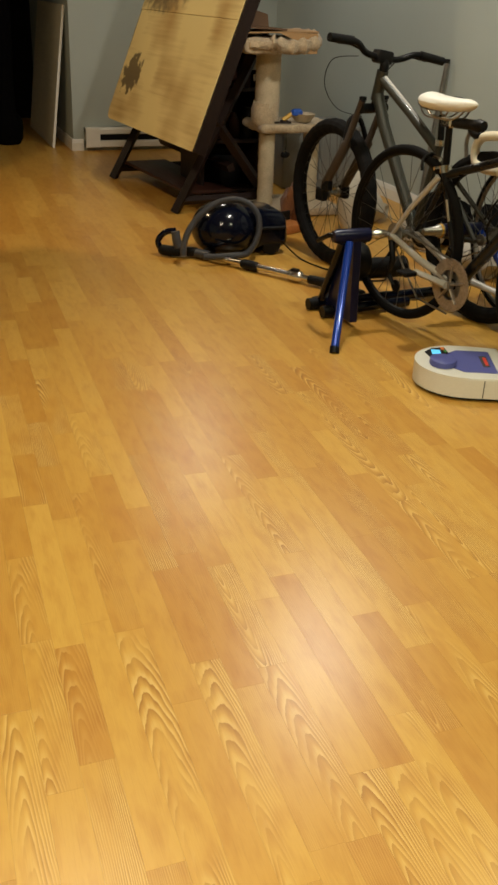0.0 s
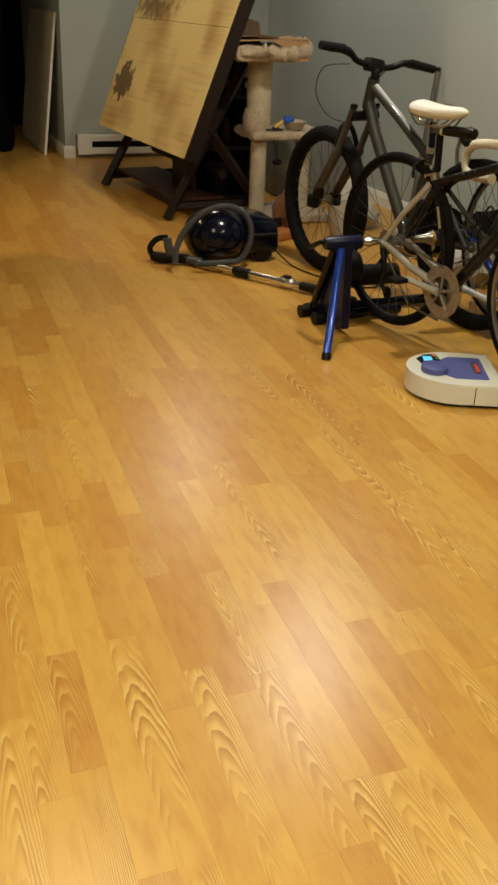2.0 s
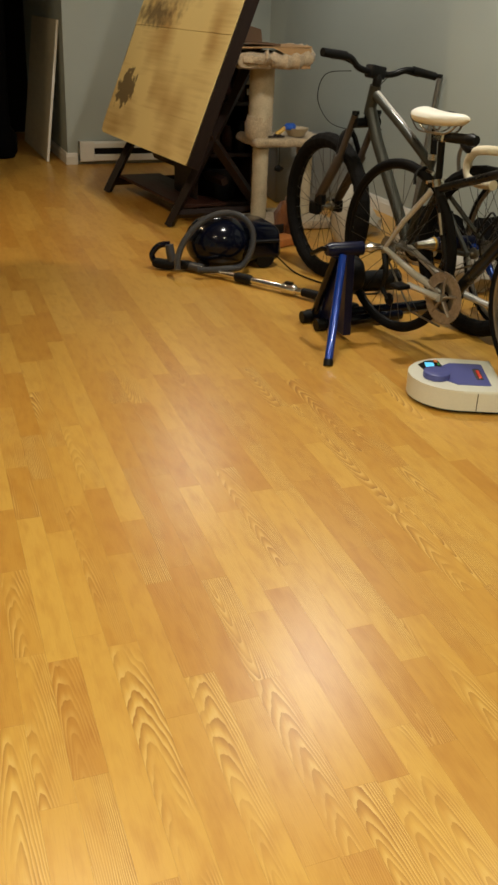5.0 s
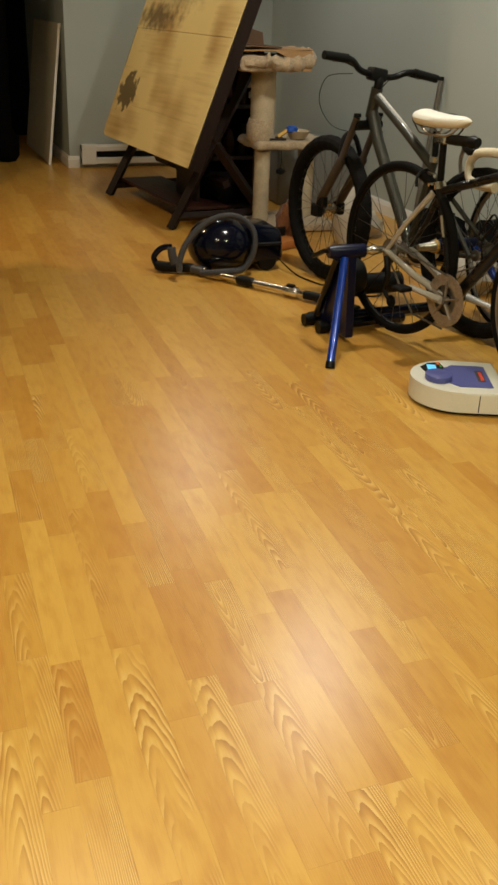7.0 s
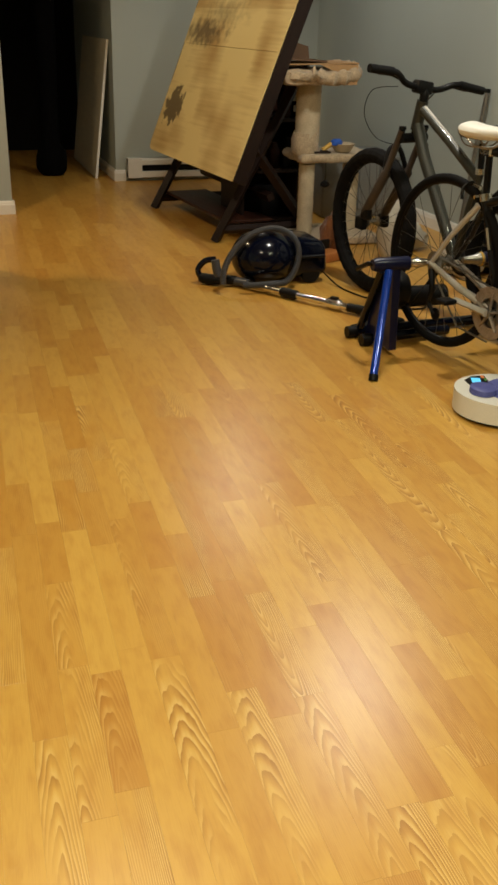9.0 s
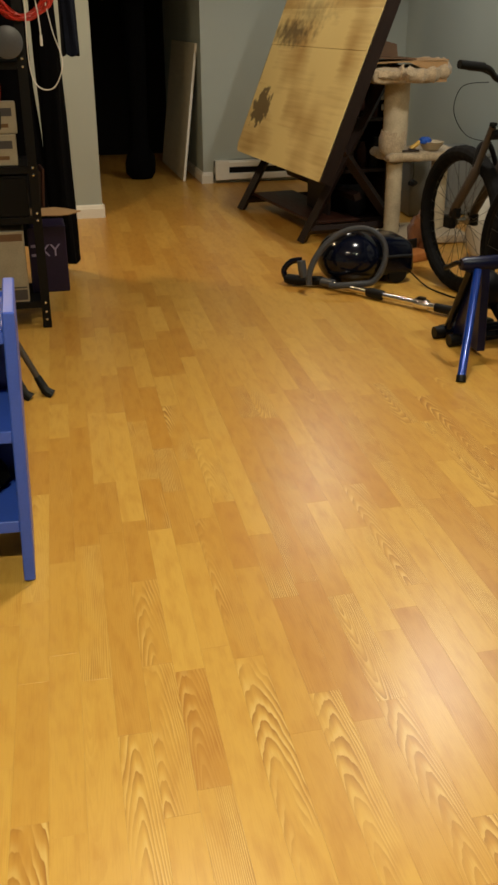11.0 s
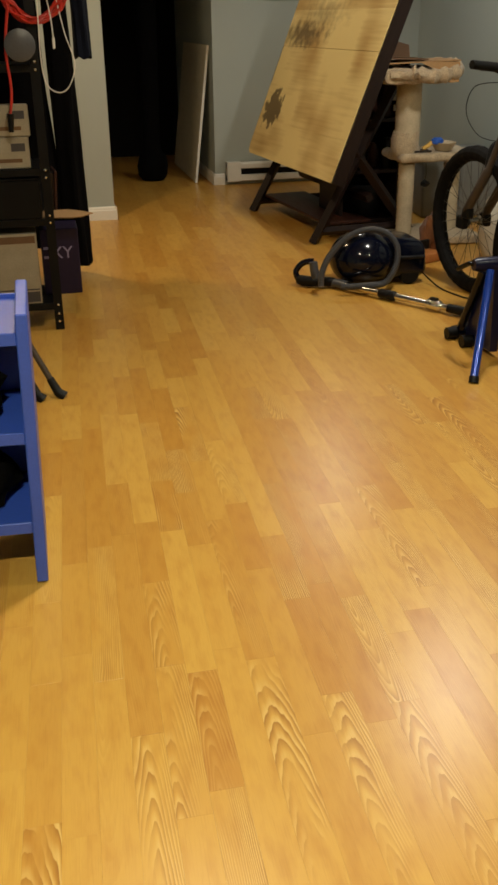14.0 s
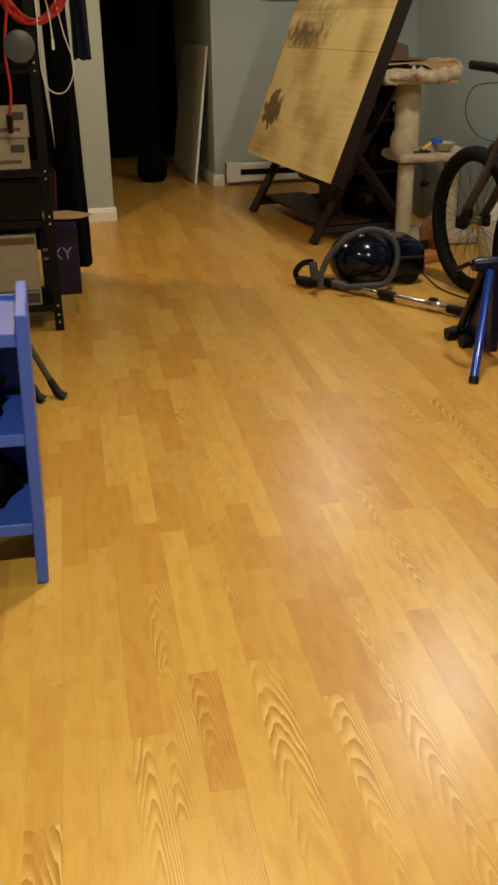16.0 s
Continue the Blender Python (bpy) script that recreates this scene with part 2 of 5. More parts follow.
M_BODY = mat("pale_grey_plastic", (0.66, 0.645, 0.60), 0.38, vary=0.05, scale=10)
M_LILAC = mat("slate_blue_plastic", (0.075, 0.085, 0.30), 0.42, vary=0.08)
M_RED = mat("red_plastic", (0.62, 0.05, 0.03), 0.4, vary=0.1)
M_ORANGE = mat("orange_plastic", (0.75, 0.20, 0.04), 0.4, vary=0.1)
M_GREEN = mat("green_plastic", (0.05, 0.35, 0.06), 0.4, vary=0.1)
M_SHELF = mat("cornflower_blue_paint", (0.036, 0.088, 0.50), 0.38, vary=0.10, scale=9)
M_CLOTH = mat("black_cloth", (0.003, 0.0028, 0.003), 0.95, vary=0.4, scale=12, bump=0.003, fine=220, spec=0.05)
M_DENIM = mat("dark_blue_cloth", (0.008, 0.010, 0.018), 0.95, vary=0.4, scale=12, bump=0.003, fine=220, spec=0.1)
M_PURPLE = mat("dark_purple_box", (0.013, 0.007, 0.028), 0.5, vary=0.2, spec=0.3)
M_PAPERBOX = mat("white_carton", (0.30, 0.265, 0.20), 0.7, vary=0.2)
M_PRINT = mat("dark_print", (0.05, 0.045, 0.05), 0.6)
M_LILACPRINT = mat("pale_print", (0.26, 0.22, 0.36), 0.6)
M_REDCORD = mat("red_cord", (0.42, 0.018, 0.010), 0.4, vary=0.1)
M_WHITECORD = mat("white_cord", (0.66, 0.63, 0.58), 0.5)
M_TUBE = mat("brown_grey_tube", (0.058, 0.043, 0.034), 0.4, metal=0.3, vary=0.2)
M_FUR = mat("orange_brown_plush", (0.16, 0.052, 0.010), 0.95, vary=0.6, scale=14, bump=0.005, sheen=0.2)
M_BAG = mat("white_plastic_bag", (0.42, 0.38, 0.31), 0.5, vary=0.1, scale=14, bump=0.004, fine=60)
M_BOWL = mat("beige_ceramic", (0.42, 0.34, 0.23), 0.4, vary=0.1)
M_FILLER = mat("grey_filler_plastic", (0.20, 0.205, 0.20), 0.5, vary=0.1, scale=5)
M_RUST = mat("rust_orange_plastic", (0.42, 0.15, 0.035), 0.55, vary=0.2)
M_YELLOW = mat("yellow_plastic", (0.62, 0.36, 0.05), 0.45)
M_BRIGHTBLUE = mat("bright_blue_plastic", (0.02, 0.10, 0.50), 0.4)
M_GREYCLOTH = mat("grey_cloth", (0.16, 0.155, 0.15), 0.9, vary=0.3, scale=18, bump=0.003)


def glow(name, color, strength):
    m = bpy.data.materials.new(name)
    m.use_nodes = True
    b = m.node_tree.nodes["Principled BSDF"]
    b.inputs["Base Color"].default_value = (*color, 1)
    b.inputs["Emission Color"].default_value = (*color, 1)
    b.inputs["Emission Strength"].default_value = strength
    return m


M_LCD = glow("lit_display", (0.10, 0.50, 0.80), 0.75)
M_BULB = glow("lamp_lens", (1.0, 0.86, 0.62), 6.0)


# ---- mesh helpers ----
def part(name, bm, material, parent=None, label="", smooth=False):
    """Links a bmesh as one mesh object, under a thing or a part."""
    me = bpy.data.meshes.new(name)
    bmesh.ops.recalc_face_normals(bm, faces=bm.faces)
    if smooth:
        for f in bm.faces:
            f.smooth = True
        for e in bm.edges:
            if len(e.link_faces) == 2 and e.calc_face_angle() > 0.7:
                e.smooth = False
    bm.to_mesh(me)
    bm.free()
    me.materials.append(material)
    ob = new(name, me)
    if parent:
        ob.parent = parent
    if label:
        ob["label"] = label
    return ob


def thing(name, label, category, m=None, group="", kind=""):
    ob = new(name)
    ob.empty_display_size = 0.1
    if m is not None:
        ob.matrix_world = m
    return tagged(ob, label, category, group, kind)


def bx(bm, x0, x1, y0, y1, z0, z1, bev=0.003, m=None, seg=1):
    """A bevelled block."""
    r = bmesh.ops.create_cube(bm, size=1)
    vs = r["verts"]
    bmesh.ops.transform(bm, verts=vs, matrix=Matrix.Translation(((x0 + x1) / 2, (y0 + y1) / 2, (z0 + z1) / 2)) @ Matrix.Diagonal((abs(x1 - x0), abs(y1 - y0), abs(z1 - z0), 1)))
    if bev:
        es = list({e for v in vs for e in v.link_edges})
        out = bmesh.ops.bevel(bm, geom=es, offset=bev, segments=seg, affect="EDGES", profile=0.5)
        vs = list({v for f in out["faces"] for v in f.verts} | {v for v in vs if v.is_valid})
    if m is not None:
        bmesh.ops.transform(bm, verts=vs, matrix=m)
    return vs


def block(x0, x1, y0, y1, z0, z1, bev=0.003, m=None, seg=1):
    bm = bmesh.new()
    bx(bm, x0, x1, y0, y1, z0, z1, bev, m, seg)
    return bm


def spline(pts, n=8, closed=False):
    """Catmull-Rom points through pts."""
    p = [Vector(q) for q in pts]
    k = len(p)
    out = []
    for i in range(k if closed else k - 1):
        a, b = p[(i - 1) % k] if closed or i else p[0], p[i]
        c = p[(i + 1) % k]
        d = p[(i + 2) % k] if closed or i + 2 < k else p[-1]
        for j in range(n):
            t = j / n
            out.append(0.5 * ((2 * b) + (c - a) * t + (2 * a - 5 * b + 4 * c - d) * t * t + (3 * b - a - 3 * c + d) * t ** 3))
    if not closed:
        out.append(p[-1])
    return out


def tube(bm, pts, r, seg=10, closed=False, flat=1.0):
    """Sweeps a round section along points; r may be a list."""
    pts = [Vector(p) for p in pts]
    n = len(pts)
    rings = []
    up = None
    for i, p in enumerate(pts):
        a = pts[(i - 1) % n] if closed or i else pts[0]
        b = pts[(i + 1) % n] if closed or i + 1 < n else pts[-1]
        d = (b - a).normalized()
        if up is None:
            up = d.orthogonal().normalized() if abs(d.z) > 0.95 else Vector((0, 0, 1))
        side = d.cross(up).normalized()
        up2 = side.cross(d).normalized()
        up = up2
        rad = r[i] if isinstance(r, (list, tuple)) else r
        rings.append([bm.verts.new(p + rad * (math.cos(2 * math.pi * k / seg) * side + flat * math.sin(2 * math.pi * k / seg) * up2)) for k in range(seg)])
    for i in range(n if closed else n - 1):
        a, b = rings[i], rings[(i + 1) % n]
        for k in range(seg):
            bm.faces.new((a[k], a[(k + 1) % seg], b[(k + 1) % seg], b[k]))
    if not closed:
        bm.faces.new(rings[0][::-1])
        bm.faces.new(rings[-1])


def rod(pts, r, seg=10, closed=False, flat=1.0):
    bm = bmesh.new()
    tube(bm, pts, r, seg, closed, flat)
    return bm


def lathe(bm, profile, m=Matrix(), seg=24):
    """Turns (radius, height) pairs round local z."""
    rings = []
    for r, z in profile:
        if r < 1e-5:
            rings.append([bm.verts.new(m @ Vector((0, 0, z)))])
        else:
            rings.append([bm.verts.new(m @ Vector((r * math.cos(2 * math.pi * k / seg), r * math.sin(2 * math.pi * k / seg), z))) for k in range(seg)])
    for a, b in zip(rings, rings[1:]):
        for k in range(seg):
            if len(a) == 1 and len(b) == 1:
                break
            if len(a) == 1:
                bm.faces.new((a[0], b[k], b[(k + 1) % seg]))
            elif len(b) == 1:
                bm.faces.new((a[k], a[(k + 1) % seg], b[0]))
            else:
                bm.faces.new((a[k], a[(k + 1) % seg], b[(k + 1) % seg], b[k]))
    if len(rings[0]) > 1:
        bm.faces.new(rings[0][::-1])
    if len(rings[-1]) > 1:
        bm.faces.new(rings[-1])


def turned(profile, m=Matrix(), seg=24):
    bm = bmesh.new()
    lathe(bm, profile, m, seg)
    return bm


def prism(bm, outline, z0, z1, m=Matrix(), bev=0.0, seg=2):
    """A plate with that outline in local xy."""
    a = [bm.verts.new(m @ Vector((x, y, z0))) for x, y in outline]
    b = [bm.verts.new(m @ Vector((x, y, z1))) for x, y in outline]
    n = len(outline)
    bm.faces.new(a[::-1])
    top = bm.faces.new(b)
    for i in range(n):
        bm.faces.new((a[i], a[(i + 1) % n], b[(i + 1) % n], b[i]))
    if bev:
        bmesh.ops.bevel(bm, geom=list(top.edges), offset=bev, segments=seg, affect="EDGES", profile=0.5)


def plate(outline, z0, z1, m=Matrix(), bev=0.0, seg=2):
    bm = bmesh.new()
    prism(bm, outline, z0, z1, m, bev, seg)
    return bm


def rough_blob(center, size, seed, amount=0.25, cuts=3, freq=6.0):
    """A lumpy soft body, flat where it lies."""
    bm = bmesh.new()
    bmesh.ops.create_icosphere(bm, subdivisions=cuts, radius=1)
    o = Vector((seed * 7.3, seed * 3.1, seed * 5.7))
    for v in bm.verts:
        n = v.co.normalized()
        k = 1 + amount * noise.noise(n * freq * 0.35 + o) + amount * 0.5 * noise.noise(n * freq + o)
        v.co = Vector((n.x * size[0] * k, n.y * size[1] * k, n.z * size[2] * k)) + Vector(center)
    zmin = center[2] - size[2] * 0.8
    for v in bm.verts:
        v.co.z = max(v.co.z, zmin)
    return bm


RY = Matrix.Rotation(radians(90), 4, "Y")
RX = Matrix.Rotation(radians(90), 4, "X")


def T(x, y, z):
    return Matrix.Translation((x, y, z))


# ---- the room ----
XR, YB, YW, XH = 3.10, 7.75, 6.53, 1.41


def structure(name, bm, material, label, category):
    ob = part(name, bm, material)
    return tagged(ob, label, category, kind="structure")


floor = structure("floor", block(-1.65, XR + 0.15, -2.75, 9.95, -0.12, -0.006, 0), M_JOINT, "honey-coloured oak laminate floor in narrow staggered strips", "floor")
structure("ceiling", block(-1.65, XR + 0.15, -2.75, 9.95, CEIL, CEIL + 0.1, 0), M_CEIL, "plain grey ceiling out of view, darkened to cut bounced light", "ceiling")
structure("wall_back", block(XH, XR, YB, YB + 0.12, -0.006, CEIL, 0), M_WALL, "sage grey painted wall with electric baseboard heater", "wall")
structure("wall_east", block(XR, XR + 0.12, -2.6, YB + 0.12, -0.006, CEIL, 0), M_WALL, "long sage grey painted wall behind the bicycles", "wall")
structure("wall_hall", block(XH, XH + 0.1, YB + 0.12, 9.7, -0.006, CEIL, 0), M_WALL, "sage grey side wall of the dark hallway", "wall")
structure("wall_stub", block(-1.5, 0.485, YW, YW + 0.12, -0.006, CEIL, 0.002), M_WALL, "sage grey end of a partition wall beside the hallway", "wall")
structure("wall_west", block(-1.62, -1.5, -2.6, YW + 0.12, -0.006, CEIL, 0), M_WALL, "sage grey wall behind the metal storage rack", "wall")
structure("wall_hall_west", block(0.38, 0.485, YW + 0.12, 9.7, -0.006, CEIL, 0), M_WALL, "unlit side wall of the dark hallway", "wall")
structure("wall_hall_end", block(0.485, XH + 0.12, 9.7, 9.82, -0.006, CEIL, 0), M_DARKHALL, "hallway end wall coloured near-black for the darkness there", "wall")
structure("wall_south", block(-1.62, XR + 0.12, -2.72, -2.6, -0.006, CEIL, 0), M_WALL, "plain sage grey wall closing the room", "wall")


def baseboard(x0, x1, y0, y1, face, label):
    """A white moulded skirting with a stepped top; face is the side it shows."""
    bm = bmesh.new()
    prof = [(0, 0), (0.016, 0), (0.016, 0.062), (0.012, 0.070), (0.012, 0.076), (0.006, 0.088), (0, 0.088)]
    along = Vector((x1 - x0, y1 - y0, 0))
    out = Vector(face)
    a = [bm.verts.new(Vector((x0, y0, 0.0)) + out * p + Vector((0, 0, z))) for p, z in prof]
    b = [bm.verts.new(Vector((x0, y0, 0.0)) + along + out * p + Vector((0, 0, z))) for p, z in prof]
    for i in range(len(prof)):
        j = (i + 1) % len(prof)
        bm.faces.new((a[i], a[j], b[j], b[i]))
    bm.faces.new(a[::-1])
    bm.faces.new(b)
    return structure("baseboard", bm, M_TRIM, label, "baseboard")


baseboard(-0.6, 0.499, YW, YW, (0, -1, 0), "white moulded baseboard on the partition end")
baseboard(0.485, 0.485, YW - 0.014, 9.69, (1, 0, 0), "white moulded baseboard along the hallway")
baseboard(XH - 0.014, 1.488, YB, YB, (0, -1, 0), "short white moulded baseboard beside the heater")
baseboard(2.6, XR, YB, YB, (0, -1, 0), "white moulded baseboard in the corner")
baseboard(XH, XH, YB - 0.012, 9.69, (-1, 0, 0), "white moulded baseboard along the hallway")
baseboard(XR, XR, -2.59, YB, (-1, 0, 0), "white moulded baseboard behind the bicycles")

# assumed fixtures drawn at the unseen lamps' places
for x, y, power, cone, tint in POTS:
    pot = thing("assumed_light", "round recessed ceiling light with white rim, assumed out of view", "ceiling light", pose(x, y, CEIL), "recessed ceiling lights")
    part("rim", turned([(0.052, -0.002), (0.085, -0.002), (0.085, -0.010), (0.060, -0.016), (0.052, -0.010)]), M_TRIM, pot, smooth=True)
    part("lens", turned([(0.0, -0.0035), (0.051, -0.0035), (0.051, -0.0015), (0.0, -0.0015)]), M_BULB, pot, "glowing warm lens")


def heater():
    h = thing("baseboard_heater", "long white electric baseboard heater on the wall", "heater", pose(1.498, YB, 0))
    bm = bmesh.new()
    prof = [(0, 0.03), (0.055, 0.03), (0.06, 0.035), (0.06, 0.075), (0.05, 0.08), (0, 0.08)]
    prism(bm, [(p, z) for p, z in prof], 0, 1.05, Matrix(((0, 0, 1, 0), (-1, 0, 0, 0), (0, 1, 0, 0), (0, 0, 0, 1))))
    part("lower_cover", bm, M_TRIM, h)
    bm = bmesh.new()
    prof = [(0, 0.128), (0.052, 0.128), (0.06, 0.132), (0.06, 0.165), (0.045, 0.178), (0, 0.178)]
    prism(bm, [(p, z) for p, z in prof], 0, 1.05, Matrix(((0, 0, 1, 0), (-1, 0, 0, 0), (0, 1, 0, 0), (0, 0, 0, 1))))
    part("upper_cover", bm, M_TRIM, h)
    part("back_plate", block(0.0, 1.05, -0.012, 0, 0.03, 0.178, 0), M_STEEL, h)
    part("grille_slot", block(0.12, 0.93, -0.045, -0.013, 0.082, 0.126, 0.001), M_BLACK, h, "dark heater slot")
    for x in (0.0, 0.935):
        part("end_cap", block(x, x + 0.115, -0.062, 0, 0.028, 0.18, 0.003), M_TRIM, h)


heater()


def wall_bracket():
    b = thing("wall_box", "small black box fixed high on the wall", "wall box", pose(1.98, YB, 1.39))
    part("case", block(-0.15, 0.15, -0.05, -0.002, 0, 0.16, 0.006), M_BLACK, b)
    part("lip", block(-0.155, 0.155, -0.056, -0.05, 0.0, 0.02, 0.002), M_BLACK, b)


wall_bracket()


def leaning_board():
    t = thing("shelf_board", "pale unpainted board leaning against the hallway wall", "board", T(1.272, 7.89, 0.0) @ Matrix.Rotation(radians(7.0), 4, "Y"))
    part("panel", block(-0.009, 0.009, 0.0, 1.20, 0.002, 1.06, 0.002), M_BOARD, t)
    part("edge_band", block(-0.0095, 0.0095, -0.003, 0.0, 0.002, 1.06, 0.001), M_TRIM, t)


leaning_board()


def hall_bag():
    t = thing("garment_bag", "black cloth bag hanging in the dark hallway to the floor", "bag", pose(0.95, 8.15, 0))
    prof = [(0.0, 0.002), (0.09, 0.004), (0.125, 0.05), (0.13, 0.12), (0.115, 0.19), (0.075, 0.25), (0.07, 0.45), (0.085, 0.9), (0.09, 1.4), (0.06, 1.7), (0.02, 1.8), (0.0, 1.8)]
    bm = turned(prof, Matrix(), 20)
    for v in bm.verts:
        k = 1 + 0.12 * noise.noise(v.co * 7)
        v.co.x, v.co.y = v.co.x * k, v.co.y * k
    part("cloth", bm, M_CLOTH, t, smooth=True)
    part("hook", rod([(0, 0, 1.79), (0, 0, 2.1), (0, 0, CEIL - 0.001)], 0.004, 6), M_STEEL, t)


hall_bag()


# ---- tilted table ----
def tilted_table():
    u = Vector((0.106, -0.994, 0)).normalized()
    nh = Vector((0.994, 0.106, 0)).normalized()
    a = radians(68.5)
    v = math.cos(a) * nh + Vector((0, 0, math.sin(a)))
    n = u.cross(v)
    m = Matrix(((u.x, v.x, n.x, 1.432), (u.y, v.y, n.y, 6.605), (u.z, v.z, n.z, 0.40), (0, 0, 0, 1)))
    t = thing("tilted_table", "old pine table with its scorched top tipped steeply on dark trestles", "table", m)
    L = 1.465
    edges = [0.0, 0.235, 0.475, 0.722, 0.95, 1.18, 1.41]
    for i, (a0, a1) in enumerate(zip(edges, edges[1:])):
        gap = 0.0022 if i == 2 else 0.0001
        bm = bmesh.new()
        x0 = 0.004 * ((i * 7) % 3 - 1)
        if i == 0:
            prism(bm, [(x0 + 0.05, a0), (L - 0.012, a0), (L, a0 + 0.012), (L, a1 - gap), (x0, a1 - gap), (x0, a0 + 0.05), (x0 + 0.015, a0 + 0.015)], -0.028, 0.0, Matrix(), 0.0008, 1)
        else:
            prism(bm, [(x0, a0), (L, a0), (L, a1 - gap), (x0, a1 - gap)], -0.028, 0.0004 * (i % 2), Matrix(), 0.0012 if i == 3 else 0.0003, 1)
        part("plank", bm, M_PINE, t)
    # dark frame under the top
    part("apron", block(L + 0.001, L + 0.022, 0.0, 1.41, -0.075, -0.002, 0.002), M_BROWN, t, "dark brown apron")
    part("apron", block(-0.021, -0.001, 0.06, 1.41, -0.075, -0.006, 0.002), M_BROWN, t, "dark brown apron")
    part("apron", block(0.02, L - 0.001, 0.012, 0.034, -0.075, -0.029, 0.002), M_BROWN, t, "dark brown apron")
    for y in (0.3, 0.85):
        part("batten", block(0.05, L - 0.05, y, y + 0.07, -0.06, -0.029, 0.002), M_BROWN, t)
    inv = m.inverted()
    for fx, fy in ((1.455, 6.56), (1.575, 5.44)):
        def bar(p, q, w=0.032):
            return rod([inv @ Vector(p), inv @ Vector(q)], w, 4)
        part("leg", bar((fx, fy, 0.0), (fx + 0.56, fy + 0.06, 1.0)), M_BROWN, t)
        part("leg", bar((fx + 0.66, fy + 0.07, 0.0), (fx + 0.19, fy + 0.02, 0.60)), M_BROWN, t)
        part("foot_beam", bar((fx + 0.04, fy + 0.0, 0.07), (fx + 0.64, fy + 0.066, 0.07), 0.026), M_BROWN, t)
    part("stretcher", rod([inv @ Vector((1.81, 6.58, 0.25)), inv @ Vector((1.93, 5.46, 0.25))], 0.03, 4), M_BROWN, t)
    # low board, also put here as the dark of the table's shade
    bm = bmesh.new()
    bx(bm, 0.0, 0.30, 0.0, 1.10, 0.0965, 0.115, 0.003, inv @ T(1.66, 5.47, 0) @ Matrix.Rotation(radians(6), 4, "Z"))
    part("lower_shelf", bm, M_BROWN2, t, "low reddish brown shelf board, also standing in for shade below the table")


tilted_table()


def dark_cabinet():
    c = thing("storage_cabinet", "dark reddish wooden open cabinet behind the tipped table", "cabinet", pose(1.80, 5.64, 0, 0, 0, 4))
    for x in (0.0, 0.375):
        part("side_panel", block(x, x + 0.022, 0, 0.36, 0, 1.0, 0.002), M_BROWN, c)
    part("back_panel", block(0.022, 0.375, 0.345, 0.358, 0, 1.0, 0.001), M_BROWN2, c)
    for z in (0.06, 0.36, 0.66, 0.975):
        part("shelf", block(0.0222, 0.3748, 0.004, 0.344, z, z + 0.022, 0.002), M_BROWN, c)
    for i, (x, z, h, mt) in enumerate(((0.07, 0.382, 0.16, M_BROWN2), (0.16, 0.382, 0.20, M_BLACK), (0.26, 0.382, 0.15, M_BROWN2), (0.33, 0.382, 0.18, M_BLACK), (0.09, 0.682, 0.17, M_BLACK), (0.2, 0.682, 0.14, M_STEEL), (0.31, 0.682, 0.2, M_BROWN2))):
        o = tagged(part("jar", turned([(0, 0), (0.032, 0), (0.036, 0.006), (0.036, h * 0.7), (0.02, h * 0.85), (0.02, h), (0, h)], T(0, 0, 0), 16), mt, None, smooth=True), "small dark glossy jar on the cabinet shelf", "jar", "jars in the cabinet")
        o.matrix_world = pose(1.80, 5.64, 0, 0, 0, 4) @ T(x, 0.07 + 0.02 * (i % 3), z)
    for x, z, w in ((0.335, 0.80, 0.045), (0.345, 0.74, 0.03), (0.38, 0.68, 0.02)):
        tag = tagged(part("paper_tag", block(-w / 2, w / 2, -0.001, 0.001, -0.018, 0.018, 0), M_PAPERBOX), "small pale paper tag stuck to the dark cabinet", "tag", "paper tags")
        tag.matrix_world = pose(1.80, 5.64, 0, 0, 0, 4) @ T(min(x, 0.386), -0.0015, z)
    # basket in the bottom bay
    b = tagged(part("storage_basket", turned([(0, 0), (0.11, 0), (0.13, 0.02), (0.145, 0.2), (0.138, 0.205), (0.12, 0.03), (0, 0.02)], T(0, 0, 0), 20), M_BLACK, smooth=True), "black round basket in the cabinet's bottom bay", "basket")
    b.matrix_world = pose(1.80, 5.64, 0, 0, 0, 4) @ T(0.2, 0.17, 0.082)


dark_cabinet()


# ---- cat tree ----
def fuzzy(bm, amount, freq, seed):
    for v in bm.verts:
        v.co += Vector(noise.noise_vector(v.co * freq + Vector((seed, 0, 0)))) * amount
    return bm


def dense(x0, x1, y0, y1, z0, z1, bev, cuts=7):
    bm = block(x0, x1, y0, y1, z0, z1, bev, None, 3)
    bmesh.ops.subdivide_edges(bm, edges=[e for e in bm.edges if e.calc_length() > 0.05], cuts=cuts, use_grid_fill=True)
    return bm


